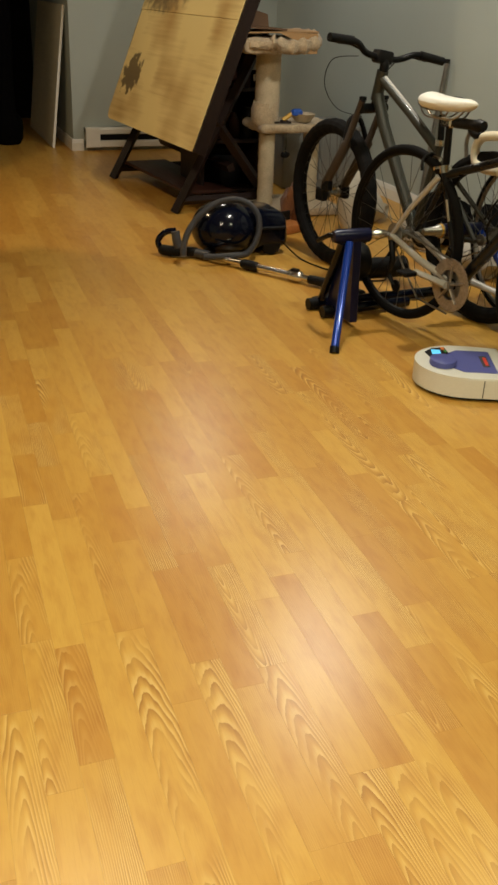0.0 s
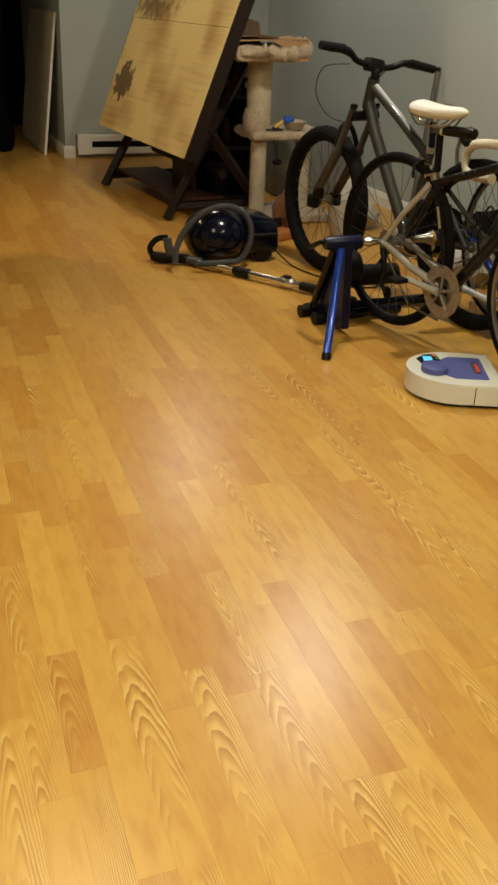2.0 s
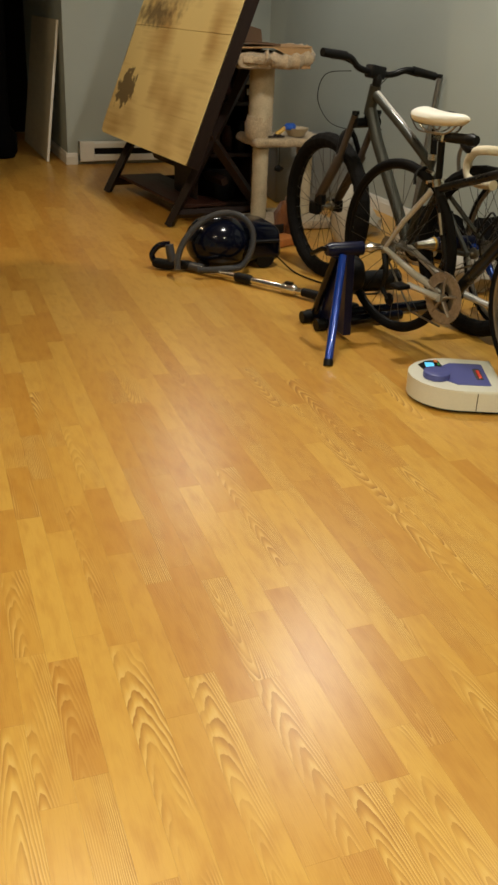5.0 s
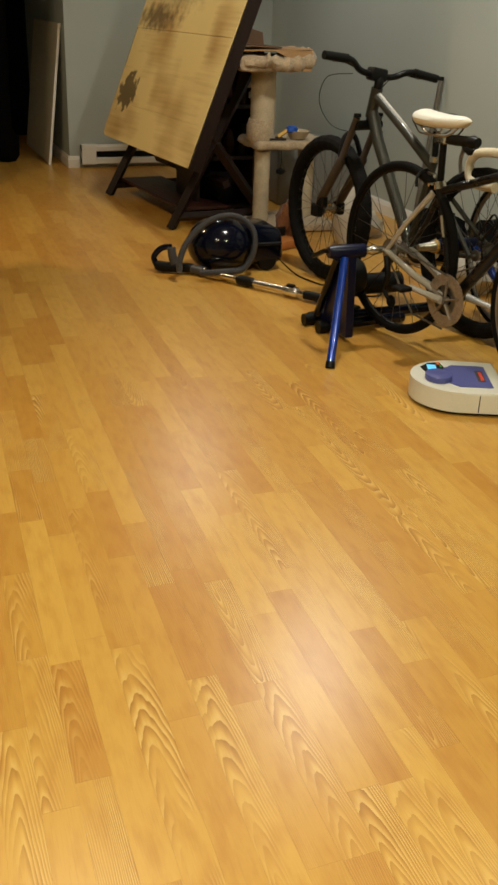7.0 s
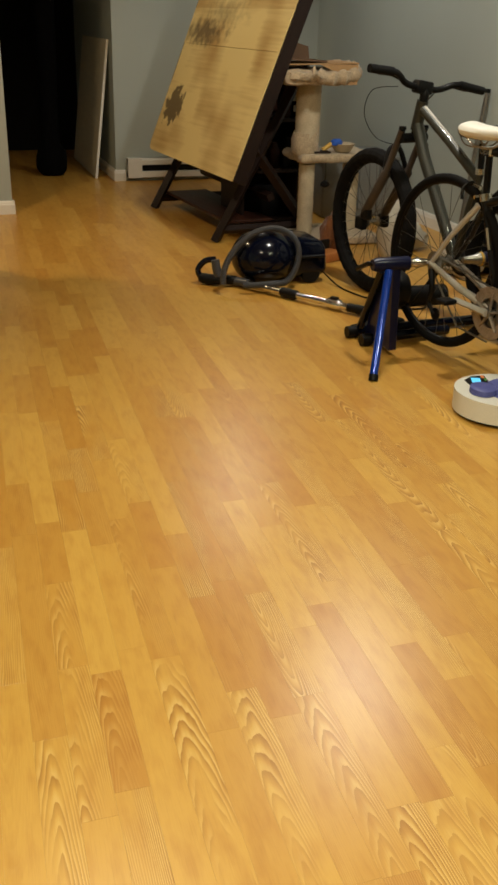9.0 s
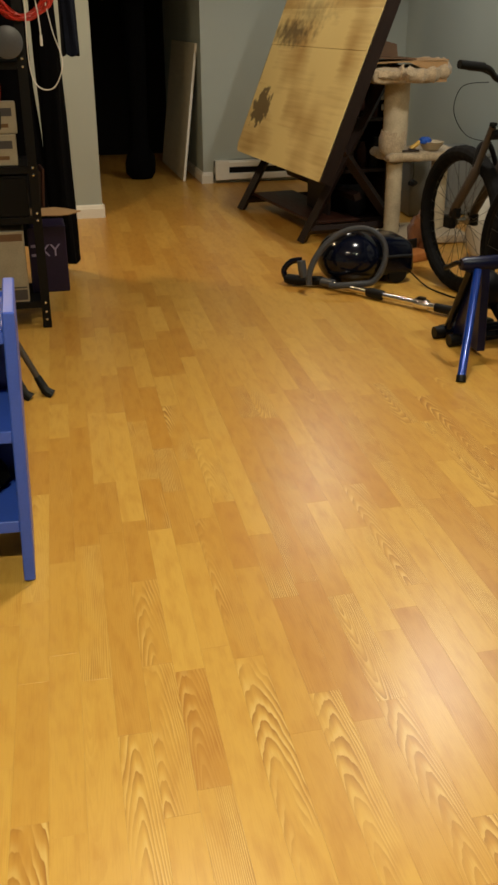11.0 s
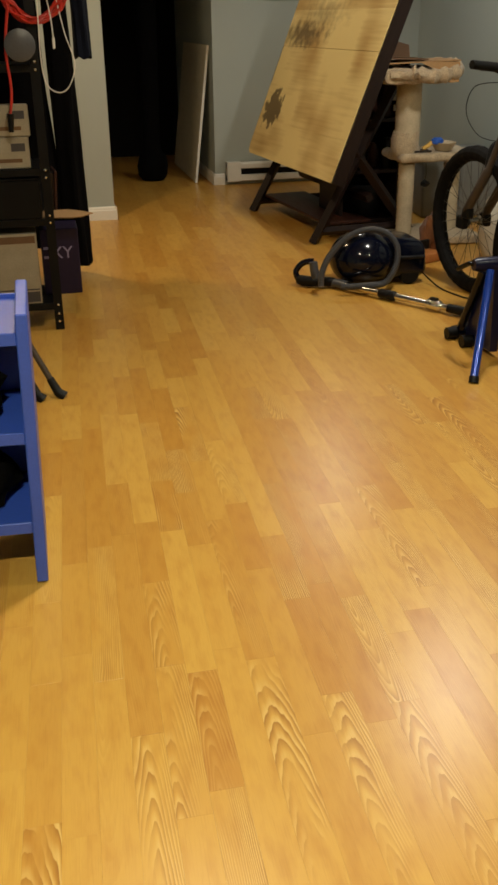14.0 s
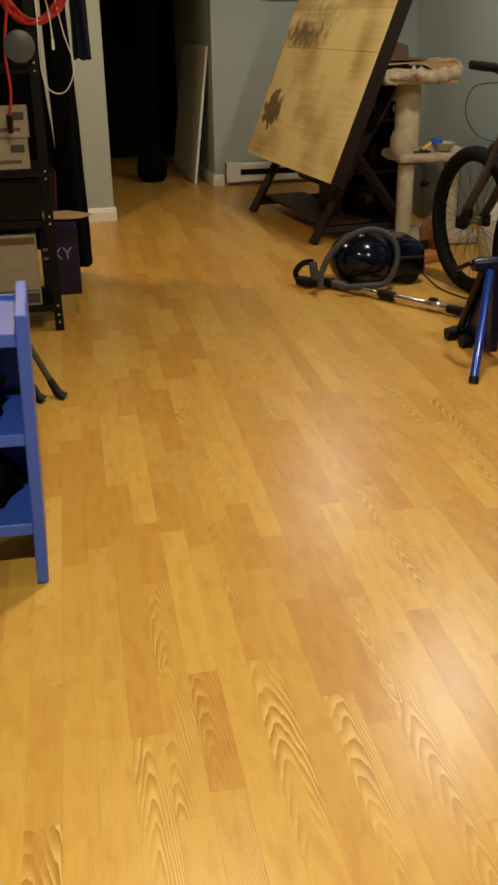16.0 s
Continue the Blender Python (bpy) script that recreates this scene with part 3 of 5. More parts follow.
def cat_tree():
    c = thing("cat_tree", "worn cream cat tree with carpeted shelves and rope posts", "cat tree", pose(0, 0, 0))
    part("base", fuzzy(dense(1.98, 2.56, 5.18, 5.62, 0.002, 0.05, 0.012), 0.006, 22, 1), M_PLUSH, c, smooth=True)
    def post(x, y, z0, z1, r, seed):
        n = int((z1 - z0) / 0.012)
        prof = [(0, z0)] + [(r + (0.003 if i % 2 else 0), z0 + (z1 - z0) * i / n) for i in range(n + 1)] + [(0, z1)]
        bm = turned(prof, T(x, y, 0), 18)
        return part("post", fuzzy(bm, 0.003, 30, seed), M_SISAL, c, "pale rope-wound post", True)
    post(2.112, 5.35, 0.048, 0.46, 0.046, 2)
    post(2.107, 5.36, 0.505, 0.91, 0.070, 3)
    post(2.44, 5.45, 0.048, 0.46, 0.048, 4)
    part("shelf", fuzzy(dense(2.045, 2.53, 5.255, 5.60, 0.470, 0.520, 0.02), 0.010, 20, 5), M_PLUSH, c, "shaggy cream carpeted shelf", True)
    part("top_tray", fuzzy(dense(1.89, 2.33, 5.16, 5.54, 0.905, 0.985, 0.025), 0.014, 18, 6), M_PLUSH, c, "shaggy cream carpeted tray", True)
    bm = bmesh.new()
    tube(bm, spline([(2.03, 5.155, 0.965), (2.15, 5.15, 0.945), (2.29, 5.17, 0.965), (2.34, 5.3, 0.98), (2.32, 5.5, 0.98)], 8), [0.036 + 0.009 * math.sin(i * 1.7) for i in range(33)], 10)
    part("bolster", fuzzy(bm, 0.014, 34, 7), M_PLUSH, c, "ragged cream rim bolster", True)
    part("bolster", fuzzy(rod(spline([(2.05, 5.155, 0.95), (1.98, 5.152, 0.955), (1.92, 5.17, 0.955)], 6), 0.024, 10), 0.008, 40, 8), M_PLUSH, c, "ragged cream rim bolster", True)
    part("post_cover", fuzzy(turned([(0, 0.5), (0.075, 0.5), (0.084, 0.53), (0.080, 0.58), (0.073, 0.62), (0, 0.62)], T(2.10, 5.36, 0.016), 18), 0.014, 30, 9), M_PLUSH, c, "matted carpet scrap", True)


cat_tree()


def cardboard_sheets():
    c = thing("cardboard_sheets", "folded brown cardboard sheets lying on the cat tree", "cardboard", T(2.10, 5.33, 1.012))
    part("sheet", block(-0.24, 0.22, -0.17, 0.14, 0, 0.006, 0.001, Matrix.Rotation(radians(-1.5), 4, "Y")), M_CARD, c)
    part("sheet", block(-0.22, 0.05, -0.12, 0.12, 0.012, 0.02, 0.001, Matrix.Rotation(radians(2), 4, "Y")), M_CARD2, c)
    bm = bmesh.new()
    prism(bm, [(-0.02, 0), (0.21, 0.0), (0.21, -0.105), (0.14, -0.105), (0.10, -0.045), (0.05, -0.028)], -0.002, 0.002, T(0.0, -0.178, 0.002) @ RX)
    part("flap", bm, M_CARD, c, "drooping torn flap")
    bm = bmesh.new()
    prism(bm, [(-0.22, 0.0), (-0.02, 0.0), (-0.03, 0.065), (-0.16, 0.10), (-0.20, 0.10)], -0.002, 0.002, T(0.03, 0.06, 0.02) @ RX)
    part("upright_flap", bm, M_CARD2, c, "upright dark flap")


cardboard_sheets()


def small_on_shelf():
    b = tagged(part("bowl", turned([(0, 0), (0.045, 0), (0.05, 0.006), (0.075, 0.045), (0.071, 0.047), (0.045, 0.012), (0, 0.010)], Matrix(), 24), M_BOWL, smooth=True), "beige bowl on the cat tree's shelf", "bowl")
    b.matrix_world = T(2.33, 5.345, 0.526)
    t = thing("toy_scoop", "bright blue and yellow plastic toy on the cat tree", "toy", T(2.245, 5.325, 0.526))
    part("handle", rod(spline([(-0.05, 0, 0.012), (-0.02, 0, 0.03), (0.02, 0, 0.055), (0.05, 0, 0.05)], 5), 0.013, 8), M_YELLOW, t, "yellow handle")
    part("head", rough_blob((0.035, -0.005, 0.055), (0.04, 0.03, 0.024), 4, 0.2, 2), M_BRIGHTBLUE, t, "bright blue head")
    part("blade", block(-0.06, -0.02, -0.02, 0.02, 0.0, 0.012, 0.003), M_BROWN, t)
    s = tagged(part("stick", rod([(2.13, 5.285, 0.531), (2.23, 5.28, 0.531)], 0.006, 6), M_BROWN), "short dark stick on the cat tree's shelf", "stick")
    m = thing("hanging_toy", "small dark toy hanging on a cord under the shelf", "cat toy", T(2.21, 5.30, 0))
    part("cord", rod([(0, 0, 0.471), (0.005, 0, 0.40), (0, 0, 0.36)], 0.002, 5), M_BLACK, m)
    part("toy_body", rough_blob((0, 0, 0.345), (0.028, 0.02, 0.022), 9, 0.3, 2), M_BLACK, m)


small_on_shelf()


# ---- canister vacuum ----
def vacuum():
    v = thing("canister_vacuum", "glossy navy canister vacuum with coiled grey hose on the floor", "vacuum cleaner", pose(0, 0, 0))
    bm = bmesh.new()
    bmesh.ops.create_uvsphere(bm, u_segments=32, v_segments=18, radius=1, matrix=T(1.56, 4.50, 0.13) @ Matrix.Diagonal((0.165, 0.17, 0.14, 1)))
    for q in bm.verts:
        q.co.z = max(q.co.z, 0.02)
    part("front_dome", bm, M_NAVY, v, "glossy navy rounded lid", True)
    bm = block(1.55, 1.885, 4.40, 4.68, 0.03, 0.25, 0.05, None, 4)
    for q in bm.verts:
        if q.co.z > 0.15:
            q.co.y += 0.02
            q.co.z -= max(0, q.co.x - 1.68) * 0.22
    part("rear_body", bm, M_NAVY, v, smooth=True)
    part("trim_band", block(1.60, 1.86, 4.388, 4.41, 0.135, 0.150, 0.004), M_BLACK, v)
    part("exhaust", block(1.862, 1.882, 4.45, 4.60, 0.09, 0.17, 0.004), M_STEEL, v, "silver exhaust grille")
    for y in (4.42, 4.67):
        part("wheel", turned([(0, -0.016), (0.046, -0.016), (0.052, -0.008), (0.052, 0.008), (0.046, 0.016), (0, 0.016)], T(1.79, y, 0.053) @ RX, 24), M_BLACK, v, smooth=True)
    part("caster", turned([(0, -0.012), (0.028, -0.012), (0.03, 0), (0.028, 0.012), (0, 0.012)], T(1.46, 4.42, 0.031) @ RX, 16), M_BLACK, v, smooth=True)
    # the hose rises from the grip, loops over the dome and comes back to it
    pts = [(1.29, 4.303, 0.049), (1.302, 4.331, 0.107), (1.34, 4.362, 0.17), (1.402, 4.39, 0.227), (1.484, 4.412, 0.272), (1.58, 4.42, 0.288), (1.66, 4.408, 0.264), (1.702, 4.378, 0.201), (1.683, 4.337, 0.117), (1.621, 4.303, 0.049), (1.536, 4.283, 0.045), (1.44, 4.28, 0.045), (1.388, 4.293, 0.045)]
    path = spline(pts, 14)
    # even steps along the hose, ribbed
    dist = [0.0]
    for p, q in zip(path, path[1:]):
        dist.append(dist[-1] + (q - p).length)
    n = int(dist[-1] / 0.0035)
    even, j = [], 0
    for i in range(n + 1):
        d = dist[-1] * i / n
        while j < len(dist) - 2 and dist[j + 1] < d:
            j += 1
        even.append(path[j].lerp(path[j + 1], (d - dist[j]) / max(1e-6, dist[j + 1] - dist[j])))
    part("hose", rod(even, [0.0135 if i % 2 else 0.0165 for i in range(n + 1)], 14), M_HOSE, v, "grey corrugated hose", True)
    loop = spline([(1.235, 4.52, 0.035), (1.225, 4.53, 0.075), (1.26, 4.52, 0.118), (1.31, 4.50, 0.128)], 6)
    part("handle", rod(loop, 0.015, 10), M_NAVY, v, "grey grip loop", True)
    part("handle_body", rod(spline([(1.232, 4.525, 0.035), (1.28, 4.49, 0.03), (1.36, 4.45, 0.032), (1.40, 4.43, 0.033)], 5), [0.020, 0.024, 0.026, 0.027, 0.027, 0.027, 0.027, 0.026, 0.026, 0.025, 0.025, 0.025, 0.024, 0.023, 0.022, 0.022], 12), M_BLACK, v, smooth=True)
    part("hose_collar", rod([(1.315, 4.47, 0.05), (1.305, 4.475, 0.09), (1.30, 4.48, 0.13)], [0.024, 0.022, 0.021], 12), M_HOSE, v, smooth=True)
    part("cord", rod(spline([(1.87, 4.45, 0.05), (1.90, 4.30, 0.008), (1.93, 4.14, 0.006), (1.97, 4.06, 0.007), (2.05, 3.98, 0.03), (2.0, 3.9, 0.006), (2.14, 3.84, 0.006), (2.2, 3.95, 0.006)], 8), 0.004, 6), M_BLACK, v, smooth=True)

    w = thing("vacuum_wand", "chrome telescopic vacuum wand lying on the floor", "vacuum wand", pose(0, 0, 0))
    a, b = Vector((1.395, 4.43, 0.03)), Vector((1.83, 3.765, 0.03))
    def at(k):
        return a.lerp(b, k)
    part("upper_tube", rod([at(0.0), at(0.45)], 0.017, 14), M_CHROME, w, smooth=True)
    part("collar", rod([at(-0.02), at(0.10)], 0.022, 14), M_HOSE, w, smooth=True)
    part("joint_sleeve", rod([at(0.36), at(0.37), at(0.47), at(0.48)], [0.019, 0.023, 0.023, 0.019], 14), M_BLACK, w, smooth=True)
    part("lower_tube", rod([at(0.47), at(0.86)], 0.015, 14), M_CHROME, w, smooth=True)
    part("slider", rod([at(0.70), at(0.715), at(0.79), at(0.805)], [0.017, 0.026, 0.026, 0.017], 14), M_CHROME, w, "bright chrome slider", True)
    part("slider_button", block(-0.012, 0.012, -0.02, 0.02, 0.0, 0.012, 0.003, T(*at(0.75)) @ T(0, 0, 0.022) @ Matrix.Rotation(radians(33), 4, "Z")), M_BLACK, w)
    part("end_socket", rod([at(0.85), at(1.0)], [0.020, 0.023], 14), M_BLACK, w, smooth=True)
    n = thing("floor_nozzle", "black vacuum floor nozzle lying beside the trainer", "vacuum nozzle", pose(1.79, 3.60, 0, 0, 0, 20))
    part("head", block(-0.14, 0.14, -0.04, 0.04, 0.004, 0.04, 0.014, None, 3), M_BLACK, n, smooth=True)
    part("neck", rod([(0.0, 0.02, 0.03), (0.03, 0.12, 0.035)], 0.02, 10), M_BLACK, n, smooth=True)


vacuum()


# ---- bicycles ----
def wheel(parent, x, z, r, tyre_r, rim_mat, spokes=28, y=0.0, rotor=False, cassette=False, knobs=False):
    """A wheel in the local xz plane."""
    rad = r - tyre_r
    w = thing("wheel", "", "")
    w.parent = parent
    w.location = (x, y, z)
    n = 72
    ring = [(rad * math.cos(2 * math.pi * i / n), 0, rad * math.sin(2 * math.pi * i / n)) for i in range(n)]
    part("tyre", rod(ring, [tyre_r * (1.05 if knobs and i % 2 else 1.0) for i in range(n)], 12, True), M_TYRE, w, "black rubber tyre", not knobs)
    rr = rad - tyre_r * 0.75
    ring = [(rr * math.cos(2 * math.pi * i / n), 0, rr * math.sin(2 * math.pi * i / n)) for i in range(n)]
    part("rim", rod(ring, 0.0095, 8, True, 1.0), rim_mat, w, smooth=True)
    part("hub", turned([(0, -0.05), (0.006, -0.05), (0.006, -0.036), (0.024, -0.033), (0.024, -0.028), (0.013, -0.022), (0.013, 0.022), (0.024, 0.028), (0.024, 0.033), (0.006, 0.036), (0.006, 0.05), (0, 0.05)], RX, 16), M_STEEL, w, smooth=True)
    bm = bmesh.new()
    for i in range(spokes):
        a = 2 * math.pi * i / spokes
        sgn = 1 if i % 2 else -1
        h = a + (0.9 if (i // 2) % 2 else -0.9)
        tube(bm, [(0.022 * math.cos(h), 0.03 * sgn, 0.022 * math.sin(h)), (rr * math.cos(a), 0.002 * sgn, rr * math.sin(a))], 0.0013, 5)
    tagged(part("spokes", bm, M_SPOKE, w), kind="stuff")
    if rotor:
        part("brake_rotor", turned([(0.055, -0.001), (0.08, -0.001), (0.08, 0.001), (0.055, 0.001), (0.055, -0.001)], T(0, 0.04, 0) @ RX, 32), M_STEEL, w)
    if cassette:
        prof = [(0, -0.028)]
        for k in range(7):
            prof += [(0.022 + 0.004 * k, -0.028 - 0.0 + k * 0.0045), (0.022 + 0.004 * k, -0.0262 + k * 0.0045), (0.019, -0.0262 + k * 0.0045)]
        prof += [(0, 0.008)]
        part("cassette", turned(prof, T(0, -0.045 * (1), 0) @ RX, 28), M_STEEL, w, smooth=True)
    return w


def crankset(parent, x, z, side, teeth_r, arm, angle, ring_mat, arm_mat=None):
    """Chainring, arms and pedals; side -1 puts the ring on local -y."""
    c = thing("crankset", "", "")
    c.parent = parent
    c.location = (x, 0, z)
    n = 88
    out = [((teeth_r + (0.003 if i % 2 else 0)) * math.cos(2 * math.pi * i / n), (teeth_r + (0.003 if i % 2 else 0)) * math.sin(2 * math.pi * i / n)) for i in range(n)]
    inner = [((teeth_r - 0.040) * math.cos(2 * math.pi * i / n), (teeth_r - 0.040) * math.sin(2 * math.pi * i / n)) for i in range(n)]
    bm = bmesh.new()
    mm = T(0, side * 0.045, 0) @ RX
    rings = [[bm.verts.new(mm @ Vector((px, py, q))) for px, py in o] for q in (-0.002, 0.002) for o in (out, inner)]
    for i in range(n):
        j = (i + 1) % n
        bm.faces.new((rings[0][i], rings[0][j], rings[1][j], rings[1][i]))
        bm.faces.new((rings[2][i], rings[3][i], rings[3][j], rings[2][j]))
        bm.faces.new((rings[0][i], rings[2][i], rings[2][j], rings[0][j]))
        bm.faces.new((rings[1][i], rings[1][j], rings[3][j], rings[3][i]))
    part("chainring", bm, ring_mat, c)
    for k in range(5):
        a = 2 * math.pi * k / 5 + 0.3
        part("spider_arm", rod([(0.012 * math.cos(a), side * 0.047, 0.012 * math.sin(a)), ((teeth_r - 0.02) * math.cos(a), side * 0.047, (teeth_r - 0.02) * math.sin(a))], [0.011, 0.008], 8, False, 0.5), ring_mat, c, smooth=True)
    part("inner_ring", turned([(teeth_r * 0.60, -0.0015), (teeth_r * 0.74, -0.0015), (teeth_r * 0.74, 0.0015), (teeth_r * 0.60, 0.0015), (teeth_r * 0.60, -0.0015)], T(0, side * 0.036, 0) @ RX, 48), M_STEEL, c)
    part("axle", rod([(0, -0.06, 0), (0, 0.06, 0)], 0.014, 12), M_STEEL, c, smooth=True)
    for s, a in ((side, angle), (-side, angle + math.pi)):
        p = (arm * math.cos(a), s * 0.072, arm * math.sin(a))
        part("crank_arm", rod([(0, s * 0.062, 0), (p[0] * 0.5, s * 0.066, p[2] * 0.5), p], [0.018, 0.014, 0.015], 10, False, 0.8), arm_mat or M_SILVER, c, "tapered crank arm", True)
        pe = part("pedal", block(-0.03, 0.03, -0.03, 0.03, -0.009, 0.009, 0.004), M_BLACK, c)
        pe.location = (p[0], p[1] + s * 0.043, p[2])
    return c


def tubes(parent, name, pairs, material, label=""):
    bm = bmesh.new()
    for pts, r in pairs:
        tube(bm, pts, r, 12)
    return part(name, bm, material, parent, label, True)


def saddle(parent, x, z, material, length=0.27, width=0.14, tilt=0):
    """A padded saddle, nose to local +x."""
    bm = bmesh.new()
    rings = []
    n, k = 15, 16
    for i in range(n):
        t = i / (n - 1)
        w = (width / 2) * (1 - t) ** 0.75 * (1 - 0.12 * (1 - t)) + 0.021
        cap = min(1.0, (0.05 + 6.5 * t) ** 0.5) * min(1.0, (0.05 + 6.0 * (1 - t)) ** 0.5)
        w *= cap
        h = (0.020 + 0.010 * (1 - t)) * cap
        zc = 0.010 * (2 * t - 1) ** 2 + 0.006 * (1 - t)
        rings.append([bm.verts.new((-length / 2 + length * t, w * math.cos(2 * math.pi * q / k), zc + h * max(-0.9, math.sin(2 * math.pi * q / k)) * (1 if math.sin(2 * math.pi * q / k) > 0 else 1.1))) for q in range(k)])
    for a, b in zip(rings, rings[1:]):
        for q in range(k):
            bm.faces.new((a[q], a[(q + 1) % k], b[(q + 1) % k], b[q]))
    bm.faces.new(rings[0][::-1])
    bm.faces.new(rings[-1])
    s = part("saddle", bm, material, parent, "", True)
    s.matrix_local = T(x, 0, z) @ Matrix.Rotation(radians(tilt), 4, "Y")
    bm = bmesh.new()
    for y in (-0.022, 0.022):
        tube(bm, spline([(-0.10, y * 1.6, -0.005), (-0.05, y, -0.045), (0.05, y, -0.045), (0.10, y * 0.5, -0.01)], 5), 0.0035, 6)
    part("rails", bm, M_STEEL, s, smooth=True)
    return s


def chain(parent, x0, z0, r0, x1, z1, r1, y):
    pts = [(x0, y, z0 + r0), (x1, y, z1 + r1)]
    bm = bmesh.new()
    tube(bm, pts, 0.004, 6)
    tube(bm, [(x0, y, z0 - r0), ((x0 + x1) / 2, y, min(z0 - r0, z1 - r1) - 0.01), (x1, y, z1 - r1 - 0.02)], 0.004, 6)
    part("chain", bm, M_STEEL, parent)


def mountain_bike():
    # local x points forward; hubs, bottom bracket and head tube
    b = thing("mountain_bike", "dark grey hardtail mountain bike with flat black handlebar", "bicycle", pose(2.27, 3.15, 0, 0, 0, 103), "bicycles")
    R = 0.345
    fx = 1.10
    bb = (0.50, 0, 0.29)
    rx = 0.08
    head_t, head_b = (0.81, 0, 0.925), (0.838, 0, 0.80)
    seat = (0.405, 0, 0.68)
    wheel(b, fx, R, R, 0.035, M_BLACK, 32, knobs=True).rotation_euler = (0, 0, radians(-5))
    wheel(b, rx, R, R, 0.033, M_BLACK, 32, cassette=True, knobs=True)
    fr = tubes(b, "frame", [([head_t, head_b], 0.026), ([(0.812, 0, 0.895), (0.61, 0, 0.775), (0.41, 0, 0.645)], 0.021), ([(0.83, 0, 0.825), (0.77, 0, 0.70), (0.505, 0, 0.30)], 0.027),
                            ([bb, seat], 0.018), ([bb, (rx, 0.065, R)], 0.011), ([bb, (rx, -0.065, R)], 0.011), ([(0.412, 0, 0.625), (rx, 0.065, R)], 0.010), ([(0.412, 0, 0.625), (rx, -0.065, R)], 0.010), ([(0.50, -0.035, 0.29), (0.50, 0.035, 0.29)], 0.024)], M_GUN, "dark grey painted frame")
    part("top_tube_stripe", rod([(0.80, 0.0, 0.910), (0.61, 0, 0.7955), (0.42, 0, 0.6715)], 0.0075, 8, False, 0.5), M_SILVER, fr, "pale silver stripe")
    fk = tubes(b, "fork_crown", [([(0.852, -0.07, 0.765), (0.852, 0.07, 0.765)], 0.022), ([head_b, (0.852, 0, 0.765)], 0.018)], M_BLACK, "black suspension fork crown")
    for y in (-0.065, 0.065):
        part("fork_leg", rod([(0.855, y, 0.80), (0.94, y, 0.61), (0.943, y, 0.60), (1.07, y, 0.41), (fx + 0.005, y, R)], [0.016, 0.016, 0.023, 0.022, 0.014], 12), M_TUBE, b, "brown-grey fork leg", True)
        part("fork_cap", turned([(0, 0), (0.018, 0), (0.016, 0.014), (0, 0.016)], T(0.853, y, 0.802), 12), M_BLACK, b, smooth=True)
    part("brake_caliper", block(fx - 0.06, fx - 0.01, 0.045, 0.085, R + 0.02, R + 0.075, 0.008), M_BLACK, b)
    for y in (-0.085, 0.050):
        part("dropout", block(fx - 0.032, fx + 0.032, y, y + 0.035, R - 0.032, R + 0.030, 0.010, None, 2), M_BLACK, b, "black fork end with axle nut")
    part("fork_brace", rod(spline([(0.955, -0.065, 0.60), (0.975, -0.03, 0.70), (0.975, 0.03, 0.70), (0.955, 0.065, 0.60)], 5), 0.012, 8), M_BLACK, b, smooth=True)
    part("stem", rod([(0.808, 0, 0.92), (0.802, 0, 0.950), (0.808, 0, 0.968), (0.825, 0, 0.978)], [0.02, 0.021, 0.02, 0.021], 12), M_BLACK, b, smooth=True)
    bar = thing("handlebar", "", "")
    bar.parent = b
    bar.matrix_local = T(0.82, 0, 0.982) @ Matrix.Rotation(radians(9), 4, "X") @ Matrix.Rotation(radians(-5), 4, "Z")
    pts = spline([(-0.03, -0.31, 0.03), (-0.02, -0.17, 0.035), (0, -0.10, 0.005), (0, -0.05, -0.004), (0, 0.05, -0.004), (0, 0.10, 0.005), (-0.02, 0.17, 0.035), (-0.03, 0.31, 0.03)], 6)
    part("bar", rod(pts, 0.014, 10), M_BLACK, bar, smooth=True)
    for s in (-1, 1):
        part("grip", rod([(-0.0215, s * 0.185, 0.035), (-0.03, s * 0.31, 0.03)], [0.0195, 0.018], 12), M_BLACK, bar, "black rubber grip", True)
        part("brake_lever", rod(spline([(0.0, s * 0.13, 0.015), (0.010, s * 0.17, 0.024), (0.004, s * 0.24, 0.020)], 5), 0.007, 8), M_BLACK, bar, smooth=True)
    part("stem_clamp", block(-0.03, 0.03, -0.04, 0.04, -0.03, 0.026, 0.01, None, 2), M_BLACK, bar, smooth=True)
    part("brake_cable", rod(spline([(0.83, 0.13, 0.985), (0.97, 0.16, 0.96), (1.04, 0.14, 0.85), (1.0, 0.09, 0.75), (0.87, 0.05, 0.73)], 10), 0.002, 6), M_BLACK, b, smooth=True)
    part("gear_cable", rod(spline([(0.83, -0.12, 0.985), (0.92, -0.10, 0.89), (0.88, -0.05, 0.79), (0.78, -0.03, 0.74)], 8), 0.0025, 6), M_BLACK, b, smooth=True)
    part("seat_post", rod([seat, (0.412, 0, 0.79)], 0.0145, 10), M_BLACK, b, smooth=True)
    part("seat_clamp", turned([(0, -0.012), (0.023, -0.012), (0.023, 0.012), (0, 0.012)], T(0.405, 0, 0.679), 12), M_CHROME, b)
    saddle(b, 0.44, 0.825, M_BLACK, 0.25, 0.13, 3)
    crankset(b, bb[0], bb[2], -1, 0.08, 0.17, 2.1, M_BLACK, M_BLACK)
    chain(b, rx, R, 0.04, bb[0], bb[2], 0.075, -0.042)


mountain_bike()


